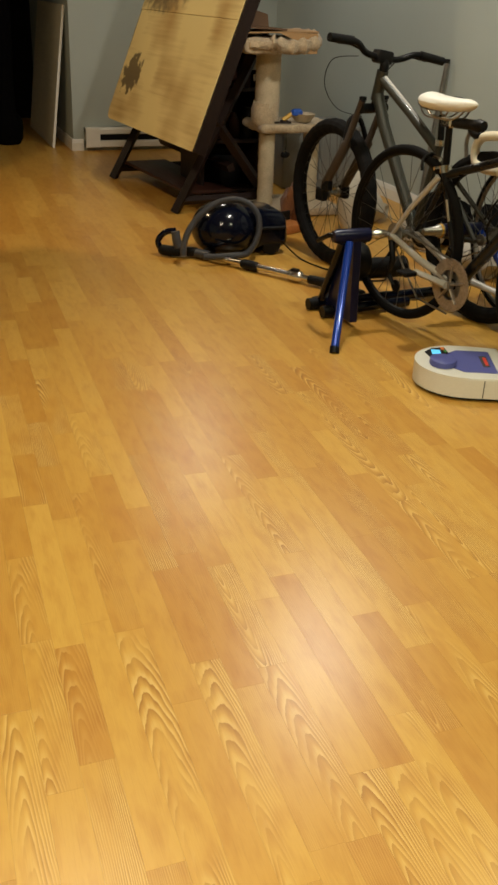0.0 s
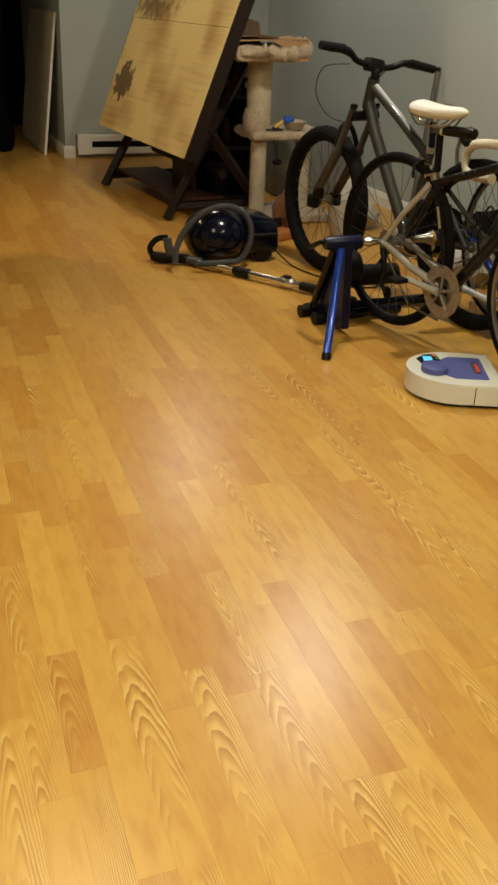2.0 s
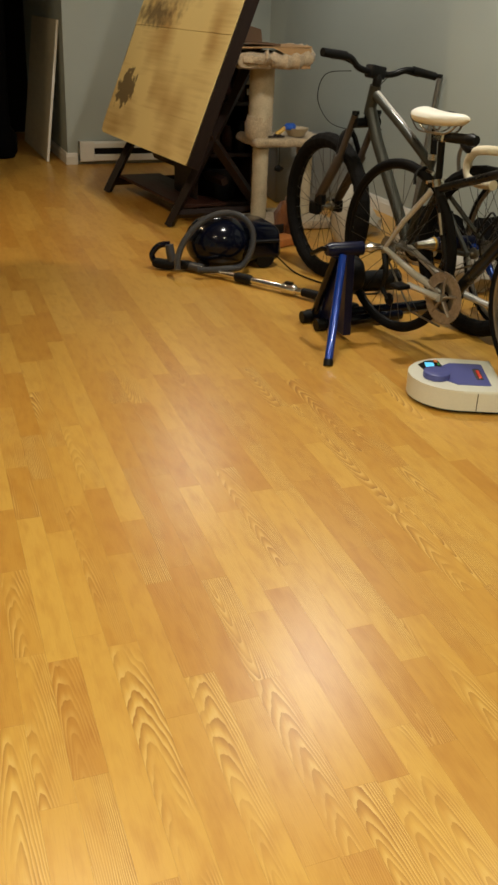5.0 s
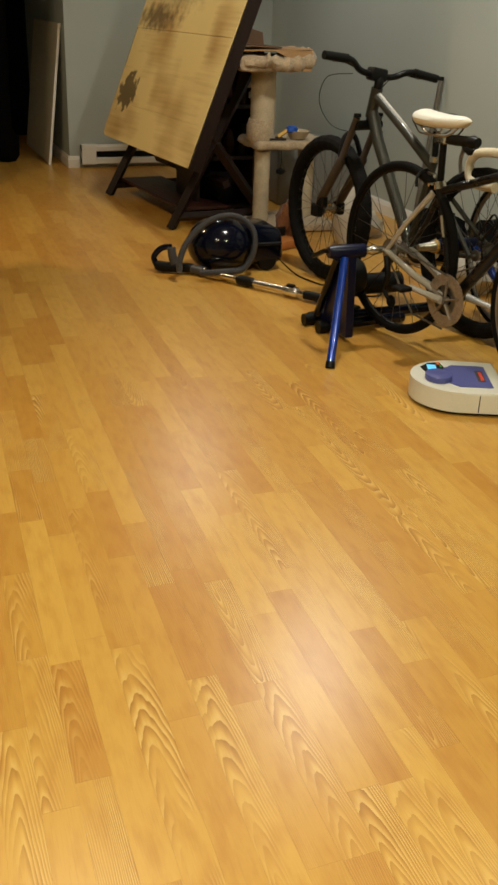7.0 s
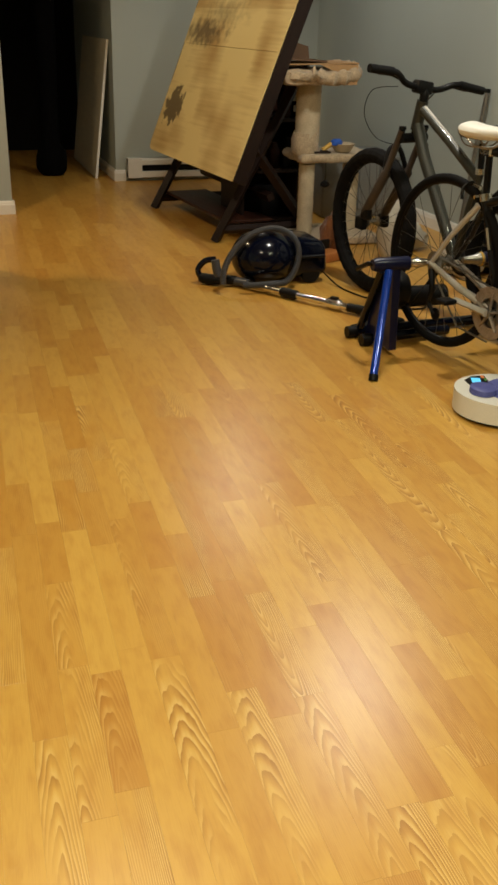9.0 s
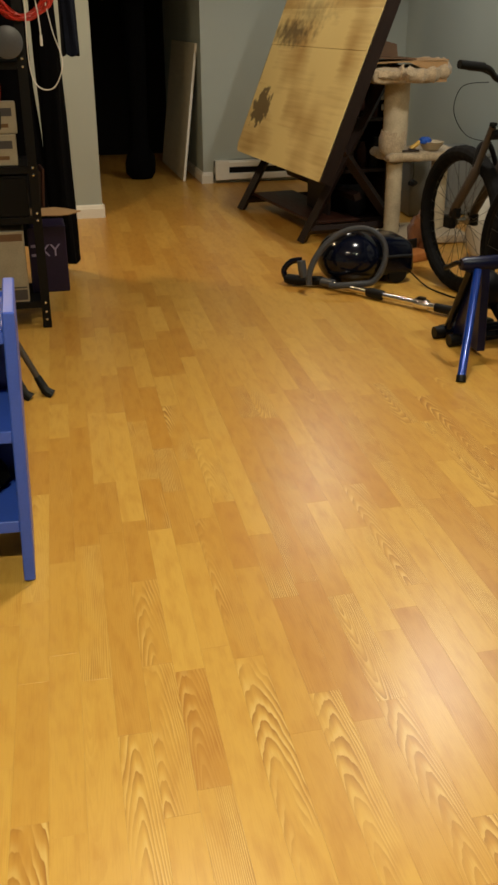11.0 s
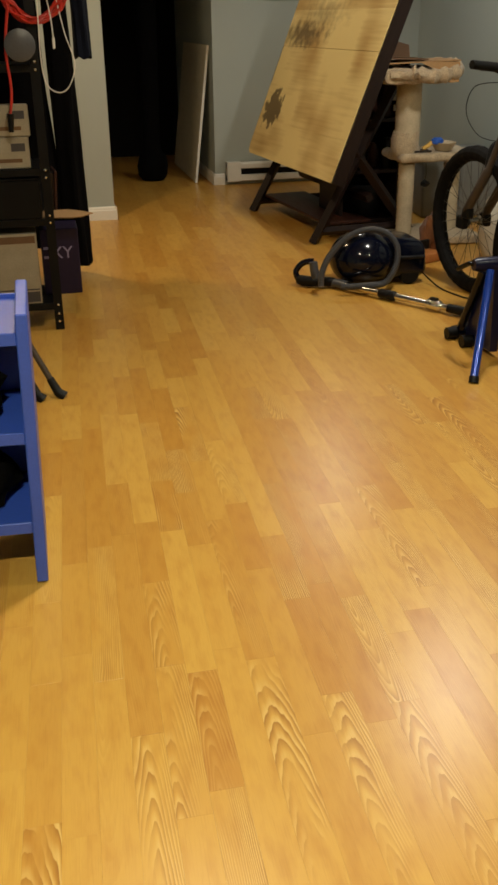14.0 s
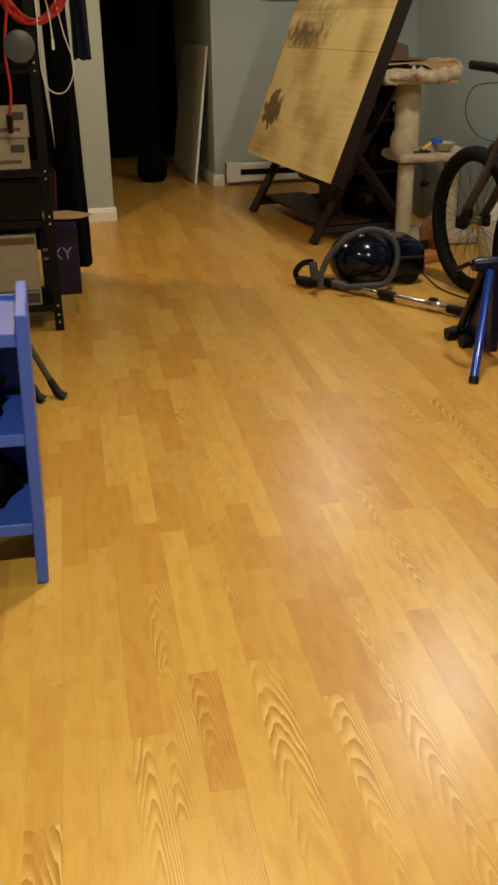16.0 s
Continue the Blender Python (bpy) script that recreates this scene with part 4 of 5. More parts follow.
def trainer_bike():
    b = thing("road_bike", "black and silver road bike clamped in a blue trainer", "bicycle", pose(1.902, 3.29, 0.030, 0, 0, -80), "bicycles")
    R = 0.342
    fx = 0.885
    bb = (0.352, 0, 0.232)
    seat = (0.20, 0, 0.628)
    head_t, head_b = (0.665, 0, 0.79), (0.705, 0, 0.64)
    wheel(b, 0, R, R, 0.018, M_BLACK, 28, cassette=True)
    wheel(b, fx, R - 0.028, R, 0.015, M_STEEL, 28)
    fr = tubes(b, "frame", [([bb, seat], 0.019), ([head_t, head_b], 0.021), ([(0.672, 0, 0.765), (0.205, 0, 0.605)], 0.016), ([(0.70, 0, 0.655), bb], 0.022), ([(0.352, -0.035, 0.232), (0.352, 0.035, 0.232)], 0.022)], M_BLACKP, "black painted frame")
    for y in (-0.06, 0.06):
        part("chain_stay", rod([(0.32, y * 0.4, 0.24), (0.17, y * 0.9, 0.285), (0.0, y, R)], [0.016, 0.014, 0.011], 10), M_SILVER, fr, "silver chain stay", True)
        # far stay's shade is put into its colour; the near one stays silver
        part("seat_stay", rod([(0.19, y * 0.3, 0.60), (0.09, y * 0.9, 0.465), (0.0, y, R)], [0.012, 0.010, 0.008], 10), M_SILVER if y < 0 else M_BLACKP, fr, "silver seat stay" if y < 0 else "far seat stay, its shade painted black", True)
    part("frame_label", rod([(0.245, -0.0165, 0.525), (0.272, -0.0165, 0.45)], 0.006, 6), M_PAPERBOX, fr, "pale lettering bars")
    part("seat_clamp", turned([(0, -0.015), (0.024, -0.015), (0.024, 0.012), (0, 0.012)], T(seat[0], 0, seat[2]) @ Matrix.Rotation(radians(-17), 4, "Y"), 12), M_CHROME, b, smooth=True)
    part("clamp_bolt", rod([(seat[0] - 0.03, -0.03, 0.625), (seat[0] - 0.02, 0.03, 0.63)], 0.007, 8), M_CHROME, b, smooth=True)
    part("seat_post", rod([seat, (0.192, 0, 0.775), (0.19, 0, 0.80)], [0.0138, 0.0138, 0.017], 10), M_BLACK, b, smooth=True)
    part("seat_post_head", block(0.16, 0.22, -0.024, 0.024, 0.775, 0.806, 0.006), M_CHROME, b)
    saddle(b, 0.178, 0.850, M_WHITE, 0.29, 0.100, -2)
    crankset(b, bb[0], bb[2], -1, 0.097, 0.172, math.pi - 0.05, M_BRONZE)
    chain(b, 0, R, 0.035, bb[0], bb[2], 0.092, -0.045)
    part("saddle_light", rod([(0.215, -0.005, 0.792), (0.23, -0.005, 0.794), (0.34, -0.01, 0.800), (0.355, -0.01, 0.801), (0.38, -0.01, 0.802)], [0.010, 0.018, 0.019, 0.023, 0.017], 14), M_BLACK, b, "black cylindrical lamp", True)
    br = thing("rear_brake", "", "")
    br.parent = b
    br.location = (0.115, 0, 0.65)
    part("caliper", rod(spline([(0.0, -0.04, -0.04), (-0.01, -0.03, 0.0), (0, 0, 0.02), (-0.01, 0.03, 0.0), (0.0, 0.04, -0.04)], 5), 0.006, 8), M_BLACK, br, smooth=True)
    part("bolt", rod([(-0.03, 0, 0.012), (0.05, 0, 0.005)], 0.008, 8), M_CHROME, br, smooth=True)
    part("rear_derailleur", rod(spline([(0.01, -0.065, R - 0.02), (0.04, -0.075, R - 0.09), (0.02, -0.07, R - 0.15), (0.06, -0.068, R - 0.19)], 5), [0.014 - 0.0004 * i for i in range(16)], 8), M_BLACK, b, smooth=True)
    part("jockey_wheel", turned([(0, -0.004), (0.024, -0.004), (0.026, 0), (0.024, 0.004), (0, 0.004)], T(0.065, -0.066, R - 0.19) @ RX, 16), M_BLACK, b)
    for y in (-0.048, 0.048):
        part("fork_leg", rod([(0.708, y * 0.5, 0.63), (0.76, y, 0.50), (fx, y, R - 0.028)], [0.015, 0.013, 0.009], 10), M_BLACKP, b, smooth=True)
    part("stem", rod([head_t, (0.66, 0, 0.825), (0.76, 0, 0.845)], 0.017, 10), M_BLACK, b, smooth=True)
    pts = [(x - 0.17, y, z + 0.07) for x, y, z in spline([(0.90, -0.205, 0.66), (1.01, -0.21, 0.665), (1.03, -0.21, 0.73), (0.95, -0.20, 0.775), (0.93, -0.10, 0.78), (0.93, 0.10, 0.78), (0.95, 0.20, 0.775), (1.03, 0.21, 0.73), (1.01, 0.21, 0.665), (0.90, 0.205, 0.66)], 6)]
    part("handlebar", rod(pts, 0.015, 10), M_BLACK, b, smooth=True)
    cage = bmesh.new()
    for s in (-1, 1):
        tube(cage, spline([(0.50, 0.03 * s, 0.42), (0.50, 0.045 * s, 0.49), (0.55, 0.04 * s, 0.56), (0.52, 0.03 * s, 0.58), (0.47, 0.035 * s, 0.50)], 5), 0.004, 6)
    part("bottle_cage", cage, M_BLACK, b, smooth=True)
    return b


trainer_bike()


def white_bar_bike():
    b = thing("road_bike", "black road bike with cream-wrapped drop handlebar by the wall", "bicycle", pose(2.42, 2.29, 0, 0, 0, 90), "bicycles")
    R, fx = 0.325, 0.97
    wheel(b, fx, R, R, 0.014, M_STEEL, 28)
    wheel(b, 0, R, R, 0.014, M_STEEL, 28)
    tubes(b, "frame", [([(0.38, 0, 0.26), (0.24, 0, 0.70)], 0.017), ([(0.82, 0, 0.70), (0.86, 0, 0.58)], 0.02), ([(0.83, 0, 0.68), (0.25, 0, 0.66)], 0.015), ([(0.855, 0, 0.59), (0.38, 0, 0.26)], 0.018),
                       ([(0.38, 0.02, 0.26), (0, 0.06, R)], 0.01), ([(0.38, -0.02, 0.26), (0, -0.06, R)], 0.01), ([(0.25, 0.01, 0.64), (0, 0.06, R)], 0.008), ([(0.25, -0.01, 0.64), (0, -0.06, R)], 0.008)], M_BLACKP, "black painted frame")
    for y in (-0.045, 0.045):
        part("fork_leg", rod([(0.865, y * 0.5, 0.57), (0.90, y, 0.46), (fx, y, R)], [0.014, 0.012, 0.009], 10), M_BLACKP, b, smooth=True)
    part("stem", rod([(0.82, 0, 0.70), (0.815, 0, 0.73), (0.90, 0, 0.75)], 0.016, 10), M_BLACK, b, smooth=True)
    bar = thing("handlebar", "", "")
    bar.parent = b
    bar.location = (0.90, 0, 0.75)
    part("bar_top", rod([(0, -0.10, 0), (0, 0.10, 0)], 0.014, 10), M_BLACK, bar, smooth=True)
    for s in (-1, 1):
        pts = spline([(0, 0.10 * s, 0), (0.0, 0.17 * s, 0.002), (0.03, 0.205 * s, 0.002), (0.10, 0.21 * s, -0.015), (0.135, 0.212 * s, -0.06), (0.11, 0.215 * s, -0.115), (0.03, 0.218 * s, -0.125), (-0.06, 0.22 * s, -0.115)], 6)
        part("bar_tape", rod(pts, 0.018, 12), M_TAPE, bar, "cream wrapped bar tape", True)
        part("bar_plug", turned([(0, -0.01), (0.02, -0.008), (0.021, 0.004), (0, 0.008)], T(-0.062, 0.22 * s, -0.115) @ RY, 12), M_TAPE, bar, smooth=True)
        part("brake_hood", rod(spline([(0.10, 0.21 * s, -0.01), (0.16, 0.21 * s, 0.0), (0.20, 0.21 * s, 0.03)], 5), [0.02, 0.022, 0.023, 0.024, 0.024, 0.023, 0.022, 0.021, 0.02, 0.018, 0.014], 10), M_BLACK, bar, smooth=True)
        part("brake_lever", rod(spline([(0.19, 0.21 * s, 0.0), (0.205, 0.212 * s, -0.05), (0.185, 0.215 * s, -0.11), (0.175, 0.22 * s, -0.14)], 5), 0.007, 8, False, 1.4), M_STEEL, bar, "metal brake lever", True)
    part("seat_post", rod([(0.24, 0, 0.70), (0.20, 0, 0.82)], 0.013, 10), M_STEEL, b, smooth=True)
    saddle(b, 0.20, 0.85, M_BLACK)
    crankset(b, 0.38, 0.26, -1, 0.09, 0.17, 0.9, M_STEEL)


white_bar_bike()


def trainer():
    t = thing("bike_trainer", "blue steel bicycle trainer stand holding the rear wheel", "bike trainer", pose(0, 0, 0))
    hub = Vector((1.935, 3.305, 0.371))
    part("front_leg", rod([(1.508, 3.03, 0.018), (1.645, 3.255, 0.315), (1.66, 3.28, 0.35)], 0.0165, 14), M_BLUE, t, "glossy blue tubular leg", True)
    part("leg_cap", rod([(1.503, 3.02, 0.001), (1.5085, 3.031, 0.022)], 0.0185, 14), M_BLACK, t, smooth=True)
    part("clamp_sleeve", rod([(1.60, 3.305, 0.371), (1.62, 3.305, 0.371), (1.755, 3.305, 0.371)], [0.022, 0.028, 0.028], 16), M_DEEPBLUE, t, "blue clamp sleeve", True)
    part("axle_cup", rod([(1.755, 3.305, 0.371), (1.78, 3.305, 0.371), (1.79, 3.305, 0.371), (1.848, 3.30, 0.371)], [0.016, 0.016, 0.021, 0.012], 14), M_CHROME, t, "steel axle cup", True)
    part("clamp_lever", rod([(1.61, 3.305, 0.371), (1.595, 3.33, 0.372), (1.59, 3.42, 0.33)], 0.010, 8), M_BLACK, t, smooth=True)
    part("clamp_sleeve", rod([(2.09, 3.305, 0.371), (2.27, 3.305, 0.371)], 0.028, 16), M_DEEPBLUE, t, "blue clamp sleeve", True)
    part("axle_cup", rod([(2.0, 3.305, 0.371), (2.06, 3.305, 0.371), (2.07, 3.305, 0.371), (2.09, 3.305, 0.371)], [0.012, 0.021, 0.027, 0.027], 14), M_STEEL, t, smooth=True)
    part("ring_mark", rod([(2.075, 3.305, 0.371), (2.083, 3.305, 0.371)], 0.0285, 14), M_YELLOW, t, "yellow ring")
    part("far_leg", rod([(2.25, 3.305, 0.371), (2.28, 3.24, 0.33), (2.40, 3.02, 0.018)], 0.0165, 14), M_BLUE, t, smooth=True)
    part("upright_plate", plate([(-0.07, 0.01), (0.16, 0.01), (0.12, 0.14), (0.05, 0.34), (-0.05, 0.34)], -0.018, 0.018, T(1.70, 3.335, 0.015) @ Matrix.Rotation(radians(90), 4, "Z") @ RX, 0.004, 1), M_DEEPBLUE, t, "dark blue upright")
    part("rear_leg", rod([(1.67, 3.36, 0.33), (1.67, 3.52, 0.05)], 0.0165, 12), M_NAVY, t, smooth=True)
    part("rear_leg", rod([(2.2, 3.36, 0.33), (2.25, 3.56, 0.05)], 0.0165, 12), M_NAVY, t, smooth=True)
    part("base_bar", rod([(1.635, 3.53, 0.026), (2.30, 3.57, 0.026)], 0.022, 12), M_NAVY, t, smooth=True)
    part("base_bar", rod([(1.65, 3.415, 0.026), (1.90, 3.44, 0.03), (2.05, 3.45, 0.03)], 0.021, 12), M_NAVY, t, smooth=True)
    for x, y in ((1.625, 3.53), (2.31, 3.57), (1.64, 3.415)):
        part("rubber_foot", rod([(x - 0.012, y, 0.026), (x + 0.03, y + 0.002, 0.026)], 0.0258, 12), M_BLACK, t, smooth=True)
    part("flywheel", turned([(0, -0.035), (0.066, -0.035), (0.074, -0.025), (0.074, 0.025), (0.066, 0.035), (0, 0.035)], T(1.80, 3.47, 0.22) @ RY, 28), M_BLACK, t, smooth=True)
    part("resistance_unit", rod([(1.83, 3.53, 0.165), (2.06, 3.53, 0.165)], [0.045, 0.045], 20), M_BLACK, t, smooth=True)
    part("roller", rod([(1.88, 3.605, 0.13), (1.98, 3.605, 0.13)], 0.018, 14), M_STEEL, t, smooth=True)


trainer()


def robot():
    # flat bumper edge along local x, rounded back towards +y
    r = thing("robot_vacuum", "pale grey robot vacuum with slate blue lid on the floor", "robot vacuum", pose(1.945, 2.562, 0, 0, 0, 67))
    def outline(w, d, inset):
        pts = [(-w + inset, inset), (w - inset, inset), (w - inset, 0.15)]
        for i in range(1, 20):
            a = math.pi * i / 20
            pts.append(((w - inset) * math.cos(a), 0.15 + (d - 0.15 - inset) * math.sin(a)))
        pts.append((-w + inset, 0.15))
        return pts
    part("skirt", plate(outline(0.155, 0.31, 0.006), 0.004, 0.018), M_BLACK, r, "black underside")
    part("body", plate(outline(0.16, 0.318, 0.0), 0.014, 0.086, Matrix(), 0.012, 3), M_BODY, r, "pale grey shell", True)
    for x in (-0.11, 0.11):
        part("drive_wheel", turned([(0, -0.01), (0.025, -0.01), (0.026, 0), (0.025, 0.01), (0, 0.01)], T(x, 0.16, 0.026) @ RY, 16), M_BLACK, r)
    part("bumper_seam", block(-0.1605, -0.159, 0.098, 0.101, 0.016, 0.078, 0), M_BLACK, r)
    part("bumper_seam", block(0.159, 0.1605, 0.098, 0.101, 0.016, 0.078, 0), M_BLACK, r)
    lid = [(-0.10, 0.045), (0.10, 0.045), (0.105, 0.055), (0.105, 0.16), (0.07, 0.195), (-0.07, 0.195), (-0.105, 0.16), (-0.105, 0.055)]
    part("bin_lid", plate(lid, 0.0865, 0.0885, Matrix(), 0.001, 1), M_LILAC, r, "slate blue bin lid")
    part("handle_recess", plate([(-0.05, 0.062), (0.05, 0.062), (0.055, 0.075), (0.05, 0.088), (-0.05, 0.088), (-0.055, 0.075)], 0.0887, 0.0892), M_PRINT, r, "dark handle recess")
    part("bin_handle", block(-0.045, 0.03, 0.067, 0.079, 0.0893, 0.094, 0.002), M_RED, r, "red bin handle")
    part("turret", plate([(0.052 * math.cos(2 * math.pi * i / 24) * (1.0 + 0.10 * (i % 24 in (4, 5, 6, 7, 8))) - 0.035, 0.225 + 0.046 * math.sin(2 * math.pi * i / 24)) for i in range(24)], 0.087, 0.107, Matrix(), 0.005, 2), M_LILAC, r, "round slate blue sensor turret", True)
    part("control_panel", plate([(0.03, 0.20), (0.075, 0.19), (0.132, 0.20), (0.115, 0.245), (0.075, 0.275), (0.028, 0.262), (0.035, 0.235)], 0.0865, 0.0882), M_BLACK, r, "glossy black control panel")
    part("display", block(0.048, 0.098, 0.218, 0.25, 0.0883, 0.0893, 0), M_LCD, r, "lit cyan display")
    part("start_button", block(0.100, 0.125, 0.201, 0.214, 0.0883, 0.0905, 0.001), M_ORANGE, r, "orange button")
    part("ring_light", block(0.076, 0.096, 0.197, 0.204, 0.0883, 0.0892, 0), M_GREEN, r, "green light mark")
    part("bumper_mark", block(-0.1604, -0.1598, 0.012, 0.02, 0.02, 0.04, 0), M_BLACK, r)


robot()


# ---- behind the bicycles ----
def pole():
    p = thing("metal_pole", "thin grey metal pole leaning against the wall", "pole", pose(0, 0, 0))
    part("shaft", rod([(2.99, 5.04, 0.002), (3.07, 5.025, 0.88)], 0.014, 10), M_STEEL, p, smooth=True)
    part("end_cap", rod([(3.0695, 5.025, 0.878), (3.0715, 5.025, 0.90)], 0.0155, 10), M_BLACK, p, smooth=True)


pole()


def loose_things():
    o = tagged(part("plush_toy", rough_blob((2.17, 5.06, 0.10), (0.062, 0.065, 0.12), 3, 0.35, 3), M_FUR, smooth=True), "orange-brown plush toy sitting by the cat tree", "plush toy")
    c = thing("tool_case", "rust-orange plastic case lying open behind the vacuum", "case", pose(2.06, 4.86, 0, 0, 0, 25))
    part("tray", block(-0.09, 0.09, -0.06, 0.06, 0.001, 0.05, 0.01, None, 2), M_RUST, c, smooth=True)
    part("lid", block(-0.09, 0.09, 0.055, 0.07, 0.04, 0.10, 0.006), M_BLACK, c)
    for i, (x, y, sx, sy, sz) in enumerate(((2.42, 4.74, 0.10, 0.09, 0.21), (2.62, 5.02, 0.14, 0.12, 0.09), (2.66, 4.40, 0.12, 0.13, 0.09), (2.66, 3.85, 0.13, 0.14, 0.10))):
        b = tagged(part("plastic_bag", rough_blob((0, 0, sz * 0.8 + 0.002), (sx, sy, sz), 11 + i, 0.30, 3, 6), M_BAG, smooth=True), "crumpled white plastic bag against the wall", "bag", "crumpled bags")
        b.location = (x, y, 0)
    # dark lumps added to bring down the brightness behind the bicycles
    for i, (x, y, sx, sy, sz) in enumerate(((2.86, 3.95, 0.17, 0.24, 0.17), (2.88, 3.42, 0.16, 0.22, 0.20), (2.84, 4.52, 0.16, 0.20, 0.14))):
        b = tagged(part("dark_lump", rough_blob((0, 0, sz * 0.8 + 0.002), (sx, sy, sz), 41 + i, 0.25, 3), M_CLOTH, smooth=True), "black cloth lump added by the wall to darken the area", "bag", "dark bags")
        b.location = (x, y, 0)
    for i, (x, y, rz) in enumerate(((1.78, 5.02, 35), (1.90, 5.0, 15))):
        s = thing("slipper", "dark grey felt slipper lying behind the vacuum", "slipper", pose(x, y, 0, 0, 0, rz), "pair of slippers")
        prof = [(0.045 * math.cos(q) * (1.0 if math.cos(q) > 0 else 0.85), 0.125 * math.sin(q)) for q in [2 * math.pi * k / 24 for k in range(24)]]
        part("sole", plate(prof, 0.001, 0.018, Matrix(), 0.004, 1), M_BLACK, s, smooth=True)
        part("upper", rough_blob((0, 0.03, 0.045), (0.045, 0.09, 0.036), 21 + i, 0.1, 3), M_GREYCLOTH, s, smooth=True)
    p = tagged(part("floor_stick", rod([(2.08, 4.03, 0.013), (2.30, 3.93, 0.013)], 0.012, 8), M_BOARD), "short pale wooden stick on the floor", "stick")
    # grey box added to cover floor and wall foot lit too brightly
    g = thing("filler_box", "plain grey box added behind the cat tree to hide bright floor", "storage bin", pose(2.47, 5.98, 0, 0, 0, -4))
    bm = bmesh.new()
    prism(bm, [(0.0, 0.0), (0.56, 0.0), (0.56, 0.50), (0.0, 0.50)], 0.001, 0.385)
    for v in bm.verts:
        if v.co.z < 0.1:
            v.co.x += 0.018 if v.co.x < 0.3 else -0.018
            v.co.y += 0.015 if v.co.y < 0.25 else -0.015
    bmesh.ops.bevel(bm, geom=list(bm.edges), offset=0.018, segments=3, affect="EDGES", profile=0.5)
    part("tub", bm, M_FILLER, g, smooth=True)
    part("lid", block(-0.012, 0.572, -0.012, 0.512, 0.383, 0.410, 0.010, None, 2), M_FILLER, g, smooth=True)
    for x in (0.14, 0.28, 0.42):
        part("rib", block(x - 0.012, x + 0.012, -0.004, 0.02, 0.06, 0.36, 0.004), M_FILLER, g)


loose_things()


# ---- left side: shelf, stand, rack ----
def blue_shelf():
    s = thing("toy_shelf", "small blue painted wooden shelf unit with open bays", "shelf unit", pose(-0.008, 0, 0.002, 0, 1.7, 0))
    part("side_panel", block(-0.092, -0.065, 2.005, 2.31, 0.001, 0.672, 0.003), M_SHELF, s)
    part("side_panel", block(-0.56, -0.533, 2.005, 2.31, 0.001, 0.672, 0.003), M_SHELF, s)
    for z in (0.135, 0.365, 0.60):
        part("shelf_board", block(-0.5328, -0.0922, 2.008, 2.295, z, z + 0.030, 0.002), M_SHELF, s)
    part("back_panel", block(-0.5328, -0.0922, 2.296, 2.308, 0.10, 0.64, 0.001), M_SHELF, s)
    b = tagged(part("black_bag", rough_blob((0, 0, 0.075), (0.12, 0.10, 0.085), 31, 0.3, 3), M_CLOTH, smooth=True), "black cloth bag in the blue shelf", "bag")
    b.location = (-0.24, 2.14, 0.167)
    b = tagged(part("black_bag", rough_blob((0, 0, 0.075), (0.13, 0.10, 0.09), 35, 0.3, 3), M_CLOTH, smooth=True), "black cloth bag in the blue shelf", "bag")
    b.location = (-0.26, 2.14, 0.397)


blue_shelf()


def folding_stand():
    f = thing("folding_stand", "folded tubular stand with brown-grey legs and rubber feet", "stand", pose(0, 0, 0))
    for (x, y), (x1, y1, z1) in (((0.003, 3.245), (-0.345, 3.42, 0.72)), ((-0.072, 3.23), (-0.365, 3.46, 0.70))):
        a, b = Vector((x, y, 0.0)), Vector((x1, y1, z1))
        part("leg", rod([a.lerp(b, 0.03), b], 0.0115, 12), M_TUBE, f, smooth=True)
        part("rubber_foot", rod([a + Vector((0.012, 0, 0.004)), a.lerp(b, 0.03), a.lerp(b, 0.10)], [0.020, 0.017, 0.0135], 12), M_BLACK, f, smooth=True)
        part("collar", rod([a.lerp(b, 0.30), a.lerp(b, 0.37)], 0.0165, 12), M_BLACK, f, smooth=True)
    part("cross_bar", rod([(-0.17, 3.335, 0.36), (-0.22, 3.345, 0.36)], 0.012, 10), M_TUBE, f, smooth=True)
    part("seat_sling", block(-0.42, -0.30, 3.38, 3.50, 0.69, 0.72, 0.01), M_CLOTH, f)


folding_stand()


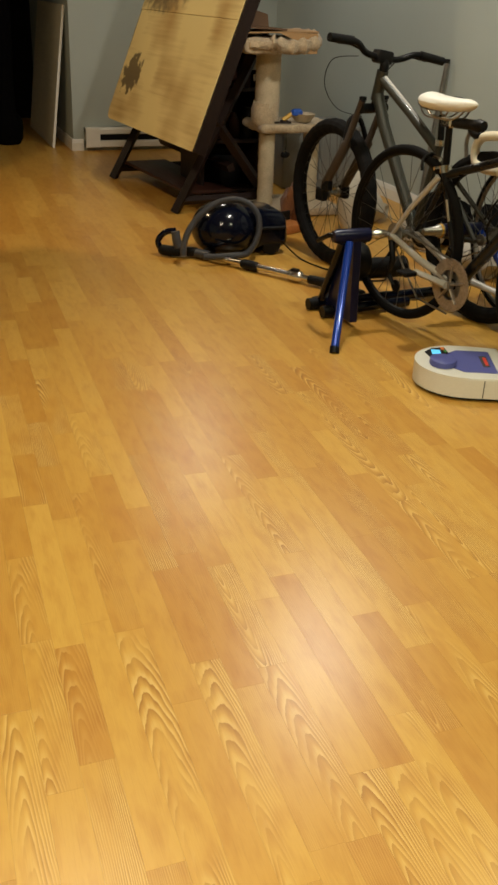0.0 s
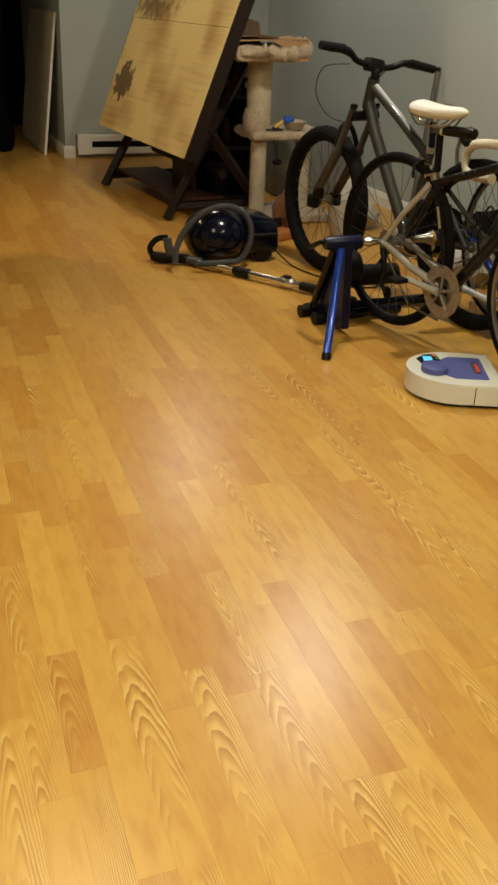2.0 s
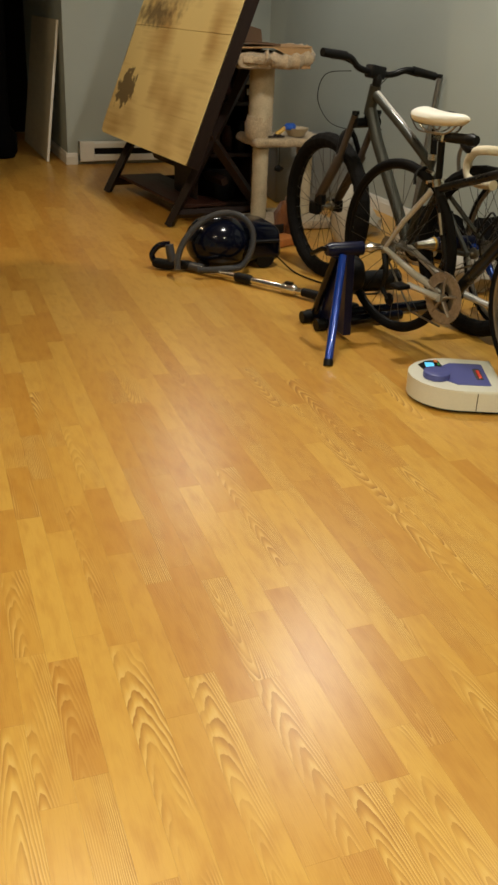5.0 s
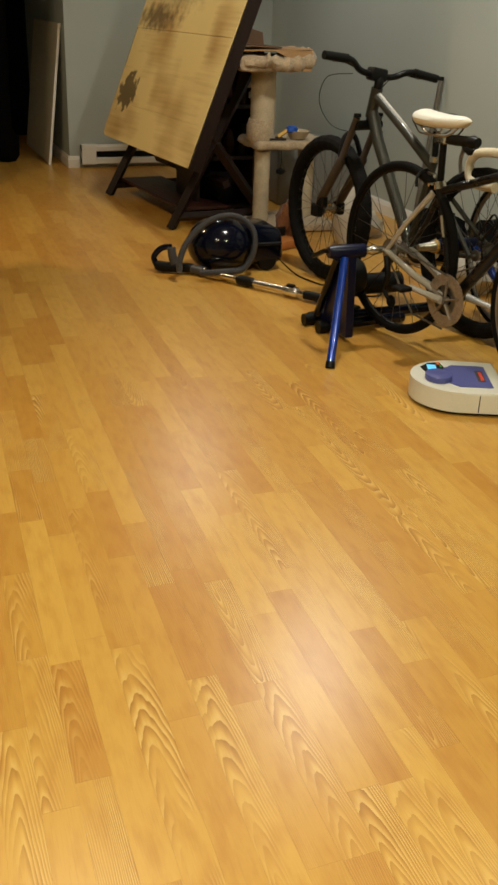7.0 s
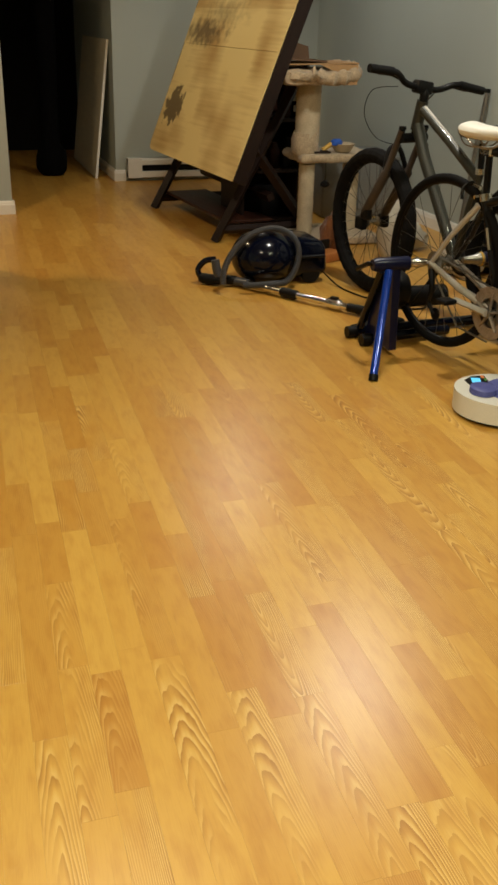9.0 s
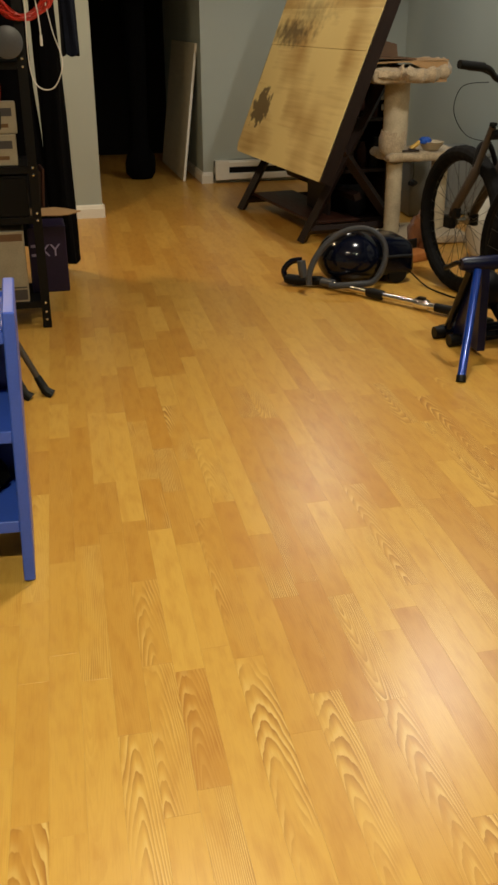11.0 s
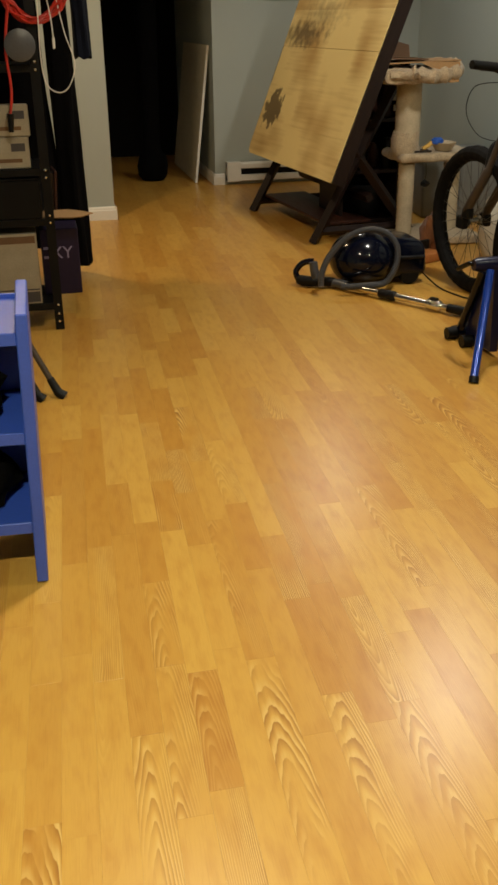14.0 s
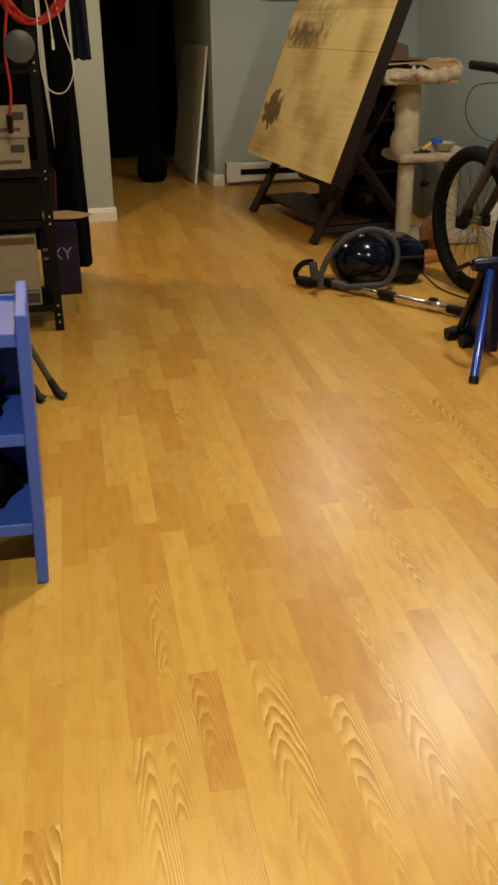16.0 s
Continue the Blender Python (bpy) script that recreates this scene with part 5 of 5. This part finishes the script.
def rack():
    r = thing("storage_rack", "black metal storage rack with perforated posts and shelves", "rack", pose(0, 0, 0))
    X0, X1, Y0, Y1 = -0.60, 0.048, 4.08, 4.42
    for x in (X0, X1):
        for y, s in ((Y0, 1), (Y1, -1)):
            p = part("post", block(x - 0.038 if x > 0 else x, x if x > 0 else x + 0.038, y, y + 0.004 * s, 0.001, 1.9, 0.0005), M_BLACK, r)
            part("post_flange", block(x - 0.004 if x > 0 else x, x if x > 0 else x + 0.004, y + 0.0042 * s, y + 0.038 * s, 0.001, 1.9, 0.0005), M_BLACK, p)
    # bolts that catch the light on the near post
    for z in (0.04, 0.075, 0.115, 0.655, 0.685, 1.07, 1.10, 0.47, 0.50):
        part("bolt", turned([(0, 0), (0.0065, 0), (0.005, 0.004), (0, 0.005)], T(X1 - 0.018, Y0 - 0.0002, z) @ RX, 10), M_CHROME, r, "bright steel bolt", True)
    for z in (0.09, 0.455, 0.66, 1.06, 1.5):
        part("shelf", block(X0 + 0.005, X1 - 0.005, Y0 + 0.005, Y1 - 0.005, z, z + 0.03, 0.002), M_BLACK, r)
    c = thing("carton", "white printed carton on the rack's bottom shelf", "box", pose(-0.31, 4.09, 0.1205, 0, 0, 0))
    part("carton_body", block(0, 0.275, 0, 0.16, 0, 0.305, 0.003), M_PAPERBOX, c)
    part("print_patch", block(0.20, 0.268, -0.001, -0.0002, 0.01, 0.055, 0), M_PRINT, c, "dark printed patch")
    part("print_bar", block(0.02, 0.268, -0.001, -0.0002, 0.062, 0.068, 0), M_PRINT, c)
    part("print_bar", block(0.02, 0.268, -0.001, -0.0002, 0.265, 0.295, 0), M_CARD2, c)
    q = thing("purple_box", "dark purple printed box poking out of the rack", "box", pose(0, 0, 0))
    part("box_body", block(-0.02, 0.145, 4.22, 4.40, 0.1215, 0.415, 0.004), M_PURPLE, q)
    # lettering on the side
    cu = bpy.data.curves.new("lettering", "FONT")
    cu.body, cu.size, cu.extrude, cu.align_x = "XY", 0.075, 0.0004, "CENTER"
    tx = new("lettering", cu)
    tx.parent = q
    tx.matrix_world = T(0.062, 4.2192, 0.295) @ RX
    dg = bpy.context.evaluated_depsgraph_get()
    me = bpy.data.meshes.new_from_object(tx.evaluated_get(dg))
    bpy.data.objects.remove(tx)
    me.materials.clear()
    me.materials.append(M_LILACPRINT)
    tx = new("lettering", me)
    tx.parent = q
    tx.matrix_world = T(0.068, 4.2192, 0.285) @ RX
    for z in (0.325, 0.285):
        part("print_bar", block(-0.01, 0.015, 4.2190, 4.2198, z, z + 0.012, 0), M_LILACPRINT, q)
    for i, (x, y, w, d, h, z, mt, lab) in enumerate(((-0.30, 4.10, 0.30, 0.22, 0.16, 0.486, M_BLACK, "black plastic case on the rack"), (-0.185, 4.10, 0.17, 0.05, 0.125, 0.8165, M_PAPERBOX, "small white printed carton on the rack"), (-0.185, 4.10, 0.16, 0.06, 0.125, 0.691, M_PAPERBOX, "small white printed carton on the rack"), (-0.55, 4.12, 0.24, 0.24, 0.25, 0.691, M_BLACK, "black plastic case on the rack"), (-0.40, 4.15, 0.26, 0.2, 0.20, 1.091, M_BLACK, "black plastic case on the rack"))):
        b = thing("storage_carton", lab, "box", pose(x, y, z, 0, 0, (i * 5) % 7 - 3), "boxes on the rack")
        part("case_body", block(0, w, 0, d, 0, h - 0.001, 0.004), mt, b)
        if mt is M_PAPERBOX:
            part("label_patch", block(w * 0.55, w * 0.9, -0.001, -0.0002, h * 0.55, h * 0.8, 0), M_PRINT, b)
            part("label_patch", block(w * 0.1, w * 0.8, -0.001, -0.0002, h * 0.2, h * 0.32, 0), M_CARD2, b)
        else:
            part("case_lid", block(0.004, w - 0.004, -0.002, d, h - 0.0008, h + 0.006, 0.002), mt, b)
    f = tagged(part("paper_flap", fuzzy(plate([(-0.10, -0.03), (0.06, -0.045), (0.10, -0.035), (0.155, -0.005), (0.10, 0.02), (0.05, 0.04), (-0.02, 0.035), (-0.10, 0.03)], 0, 0.004), 0.004, 20, 3), M_CARD), "torn brown paper flap sticking out of the rack", "paper")
    f.matrix_world = T(0.06, 4.15, 0.489) @ Matrix.Rotation(radians(14), 4, "X")
    b = thing("brown_folder", "dark red-brown folder standing on the rack shelf", "folder", pose(0.05, 4.30, 0.487, 0, 0, 5))
    part("cover", block(0, 0.012, -0.06, 0.08, 0, 0.17, 0.002, T(0, 0, 0) @ Matrix.Rotation(radians(4), 4, "Y")), M_BROWN2, b)
    part("pages", block(-0.02, -0.001, -0.055, 0.075, 0.003, 0.16, 0.001, Matrix.Rotation(radians(4), 4, "Y")), M_BROWN, b)


rack()


def hanging_clothes():
    # third garment, hidden behind the rack, is added to block the rear lamp
    for i, (x0, x1, y, z0, z1, mt, lab) in enumerate(((0.10, 0.235, 5.055, 0.06, 2.0, M_CLOTH, "long black garment hanging from a rail, the hidden one added to block light"), (-0.15, 0.10, 5.04, 0.16, 2.0, M_CLOTH, "long black garment hanging from a rail, the hidden one added to block light"), (-0.60, -0.16, 5.04, 0.30, 2.0, M_CLOTH, "long black garment hanging from a rail, the hidden one added to block light"), (0.235, 0.315, 5.07, 1.08, 2.0, M_DENIM, "short dark blue garment hanging from a rail"))):
        g = thing("garment", lab, "clothing", pose(0, 0, 0), "hanging clothes")
        bm = bmesh.new()
        n, k = 26, 24
        rings = []
        for a in range(k + 1):
            z = z0 + (z1 - z0) * a / k
            row = []
            for j in range(n):
                q = 2 * math.pi * j / n
                taper = 1.0 - 0.22 * (a / k)
                fold = 1 + 0.16 * math.sin(q * 5 + 2.0 * math.sin(z * 3 + i)) * (1 - 0.5 * a / k)
                row.append(bm.verts.new(((x0 + x1) / 2 - 0.02 * (a / k) + (x1 - x0) / 2 * taper * math.cos(q) * fold, y + 0.06 * math.sin(q) * fold, z + 0.012 * math.sin(q * 3 + i) * (1 if a == 0 else 0))))
            rings.append(row)
        for a, b in zip(rings, rings[1:]):
            for j in range(n):
                bm.faces.new((a[j], a[(j + 1) % n], b[(j + 1) % n], b[j]))
        bm.faces.new(rings[0][::-1])
        bm.faces.new(rings[-1])
        part("cloth_body", bm, mt, g, smooth=True)
        part("hanger_hook", rod(spline([((x0 + x1) / 2 - 0.02, y, z1 - 0.005), ((x0 + x1) / 2 - 0.02, y, z1 + 0.05), ((x0 + x1) / 2 - 0.02, y, 2.095)], 4), 0.003, 6), M_STEEL, g, smooth=True)
    r = tagged(part("clothes_rail", rod([(-0.60, 5.02, 2.10), (0.36, 5.08, 2.10)], 0.012, 10), M_STEEL, smooth=True), "steel clothes rail hung from the ceiling on two brackets", "rail")
    part("bracket", rod([(0.34, 5.08, 2.10), (0.34, 5.08, CEIL - 0.001)], 0.008, 8), M_STEEL, r)
    part("bracket", rod([(-0.585, 5.021, 2.10), (-0.585, 5.021, CEIL - 0.001)], 0.008, 8), M_STEEL, r)


hanging_clothes()


def cords():
    c = thing("cord_coil", "coil of bright red extension cord hanging on the rack", "cord", pose(0, 0, 0))
    bm = bmesh.new()
    pts = []
    for i in range(260):
        q = 2 * math.pi * i / 37
        w = 1 + 0.10 * math.sin(i * 0.31) + 0.05 * math.sin(i * 0.83)
        pts.append((0.05 + 0.115 * w * math.cos(q), 4.045 - 0.02 * math.sin(i * 0.17) - 0.008 * math.cos(i * 0.9), 1.375 + 0.125 * w * math.sin(q)))
    tube(bm, pts, 0.0055, 6)
    part("coil", bm, M_REDCORD, c, smooth=True)
    part("tail", rod(spline([(-0.05, 4.04, 1.30), (-0.075, 4.05, 1.15), (-0.07, 4.05, 1.0), (-0.085, 4.055, 0.90)], 8), 0.0055, 6), M_REDCORD, c, smooth=True)
    part("plug", rod([(-0.085, 4.055, 0.91), (-0.088, 4.055, 0.84)], [0.014, 0.010], 8), M_BLACK, c, smooth=True)
    part("hanger", rod([(0.03, 4.078, 1.50), (0.03, 4.0, 1.495), (0.03, 3.99, 1.51)], 0.005, 6), M_BLACK, c, smooth=True)
    w = thing("white_cable", "thin white cable hanging in a loop from the rack", "cable", pose(0, 0, 0))
    part("loop", rod(spline([(0.13, 4.05, 1.34), (0.155, 4.05, 1.20), (0.185, 4.05, 1.09), (0.155, 4.05, 1.005), (0.11, 4.05, 0.985), (0.068, 4.05, 1.02), (0.055, 4.05, 1.12), (0.062, 4.05, 1.34)], 9), 0.0022, 6), M_WHITECORD, w, smooth=True)
    part("connector", block(0.105, 0.115, 4.045, 4.053, 1.145, 1.185, 0.002), M_WHITECORD, w)
    part("second_strand", rod(spline([(0.09, 4.05, 1.36), (0.105, 4.05, 1.27), (0.11, 4.049, 1.18)], 6), 0.0025, 6), M_WHITECORD, w, smooth=True)
    k = tagged(part("black_cable_reel", turned([(0, -0.02), (0.05, -0.02), (0.06, -0.015), (0.045, -0.008), (0.045, 0.008), (0.06, 0.015), (0.05, 0.02), (0, 0.02)], T(-0.02, 4.055, 1.16) @ RX, 24), M_HOSE, smooth=True), "small grey cable reel hanging on the rack", "cable reel")


cords()


# ---- floor strips ----
PITCH, X_OFF, GAP, SKEW = 0.0645, 0.271, 0.00006, 0.037
# strips told apart near the eye: row, from, to, tone, ring strength
KNOWN = [
    (0, 0.84, 1.60, 0.80, 1.0),
    (2, 0.90, 1.454, 0.85, 0.8),
    (2, 1.454, 1.80, 0.05, 0.25),
    (3, 1.355, 1.85, 0.12, 0.1),
    (1, 0.70, 1.35, 0.55, 0.0),
    (1, 1.35, 1.95, 0.60, 0.05),
    (7, 1.78, 2.32, 0.70, 0.9),
    (10, 1.10, 1.50, 0.75, 0.9),
    (13, 1.55, 1.93, 0.75, 0.8),
    (6, 0.62, 1.075, 0.95, 0.5),
    (-2, 1.25, 1.585, 0.10, 0.5),
    (-2, 1.585, 2.19, 1.0, 0.05),
    (-1, 1.0, 1.65, 0.85, 0.0),
    (1, 2.30, 2.74, 0.95, 0.6),
    (8, 1.50, 2.16, 0.90, 0.0),
    (5, 1.08, 1.62, 0.72, 0.1),
    (-4, 1.02, 1.42, 0.90, 0.8),
    (-6, 1.20, 1.70, 0.80, 0.0),
    (-3, 1.20, 1.62, 0.70, 0.7),
    (-3, 1.62, 1.95, 0.55, 0.9),
    (-5, 1.05, 1.60, 0.85, 0.1),
    (4, 0.95, 1.40, 0.55, 0.6),
]


def floor_strips():
    rng = random.Random(5)
    first = math.floor((-1.48 - X_OFF - 9.7 * SKEW) / PITCH)
    last = math.ceil((XR + 2.6 * SKEW - X_OFF) / PITCH)
    near, far = [], []

    def lay(i, a, b, fixed=None):
        x0 = X_OFF + i * PITCH
        a, b = max(a, -2.6), min(b, 9.7)
        if b - a < 0.01:
            return
        mid = x0 + SKEW * (a + b) / 2
        if mid > XR + 0.02 or mid + PITCH < -1.5:
            return
        s = (x0 + GAP, x0 + PITCH - GAP, a + GAP, b - GAP, fixed)
        inside = -0.25 < mid < 1.75 and 0.75 < (a + b) / 2 < 3.35
        (near if inside else far).append(s)

    def fill(i, a, b):
        while a < b:
            ln = rng.choice((0.30, 0.38, 0.45, 0.55, 0.62, 0.78))
            if b - a - ln < 0.22:
                ln = b - a
            lay(i, a, a + ln)
            a += ln

    for i in range(first, last):
        y = -2.6 - rng.uniform(0, 0.6)
        for row, a, b, tone, ring in sorted(KNOWN, key=lambda k: k[1]):
            if row == i:
                fill(i, y, a)
                lay(i, a, b, (tone, ring))
                y = b
        fill(i, y, 9.9)
    near.sort(key=lambda s: (s[2] - 0.9) ** 2 + (s[0] - 0.5) ** 2)
    far += near[300:]
    near = near[:300]

    def geometry(strips):
        verts, faces, grain, tone = [], [], [], []
        for x0, x1, y0, y1, fixed in strips:
            k = len(verts)
            c, e = 0.00012, 0.006
            flat = [(x0, y0, -e), (x1, y0, -e), (x1, y1, -e), (x0, y1, -e), (x0, y0, -c), (x1, y0, -c), (x1, y1, -c), (x0, y1, -c), (x0 + c, y0 + c, 0), (x1 - c, y0 + c, 0), (x1 - c, y1 - c, 0), (x0 + c, y1 - c, 0)]
            verts += [(min(XR - 0.001, max(-1.499, x + SKEW * y)), y, z) for x, y, z in flat]
            fs = [(8, 9, 10, 11)]
            for lo in (0, 4):
                for j in range(4):
                    fs.append((lo + j, lo + (j + 1) % 4, lo + 4 + (j + 1) % 4, lo + 4 + j))
            # heart of the rings: inside the strip for arches, far to the side for straight grain
            arch = rng.random() < (0.22 if y1 < 3.2 else 0.10)
            hx = (x0 + x1) / 2 + (rng.uniform(-0.02, 0.02) if arch else rng.choice((-1, 1)) * rng.uniform(0.06, 0.2))
            hy = rng.uniform(y0 - 0.15, y1 + 0.15)
            flip = rng.choice((-1, 1))
            t = (0.12 + 0.88 * rng.random(), (rng.uniform(0.6, 1.0) if arch else rng.uniform(0.3, 0.8)) * rng.choice((0.35, 0.55, 0.8)) * (1.0 if y1 < 3.2 else 0.55))
            if fixed:
                t = (fixed[0], 0.18 + 0.42 * fixed[1])
                if fixed[1] > 0.4:
                    hx, hy, flip = (x0 + x1) / 2 + rng.uniform(-0.012, 0.012), y0 - rng.uniform(0.02, 0.12), 1
            for f in fs:
                faces.append(tuple(k + j for j in f))
                for j in f:
                    vx, vy, vz = flat[j]
                    grain.append((vx - hx, (vy - hy) * flip))
                    tone.append(t)
        me = bpy.data.meshes.new("floor_strip")
        me.from_pydata(verts, [], faces)
        for nm, data in (("grain", grain), ("tone", tone)):
            lay_uv = me.uv_layers.new(name=nm)
            lay_uv.data.foreach_set("uv", np.array(data, dtype=np.float32).ravel())
        me.materials.append(M_FLOOR)
        return me

    for s in near:
        ob = new("floor_strip", geometry([s]))
        ob.parent = floor
    rest = new("floor_strips", geometry(far))
    rest.parent = floor
    tagged(rest, "honey-coloured oak laminate strips farther off", "", kind="stuff")


floor_strips()
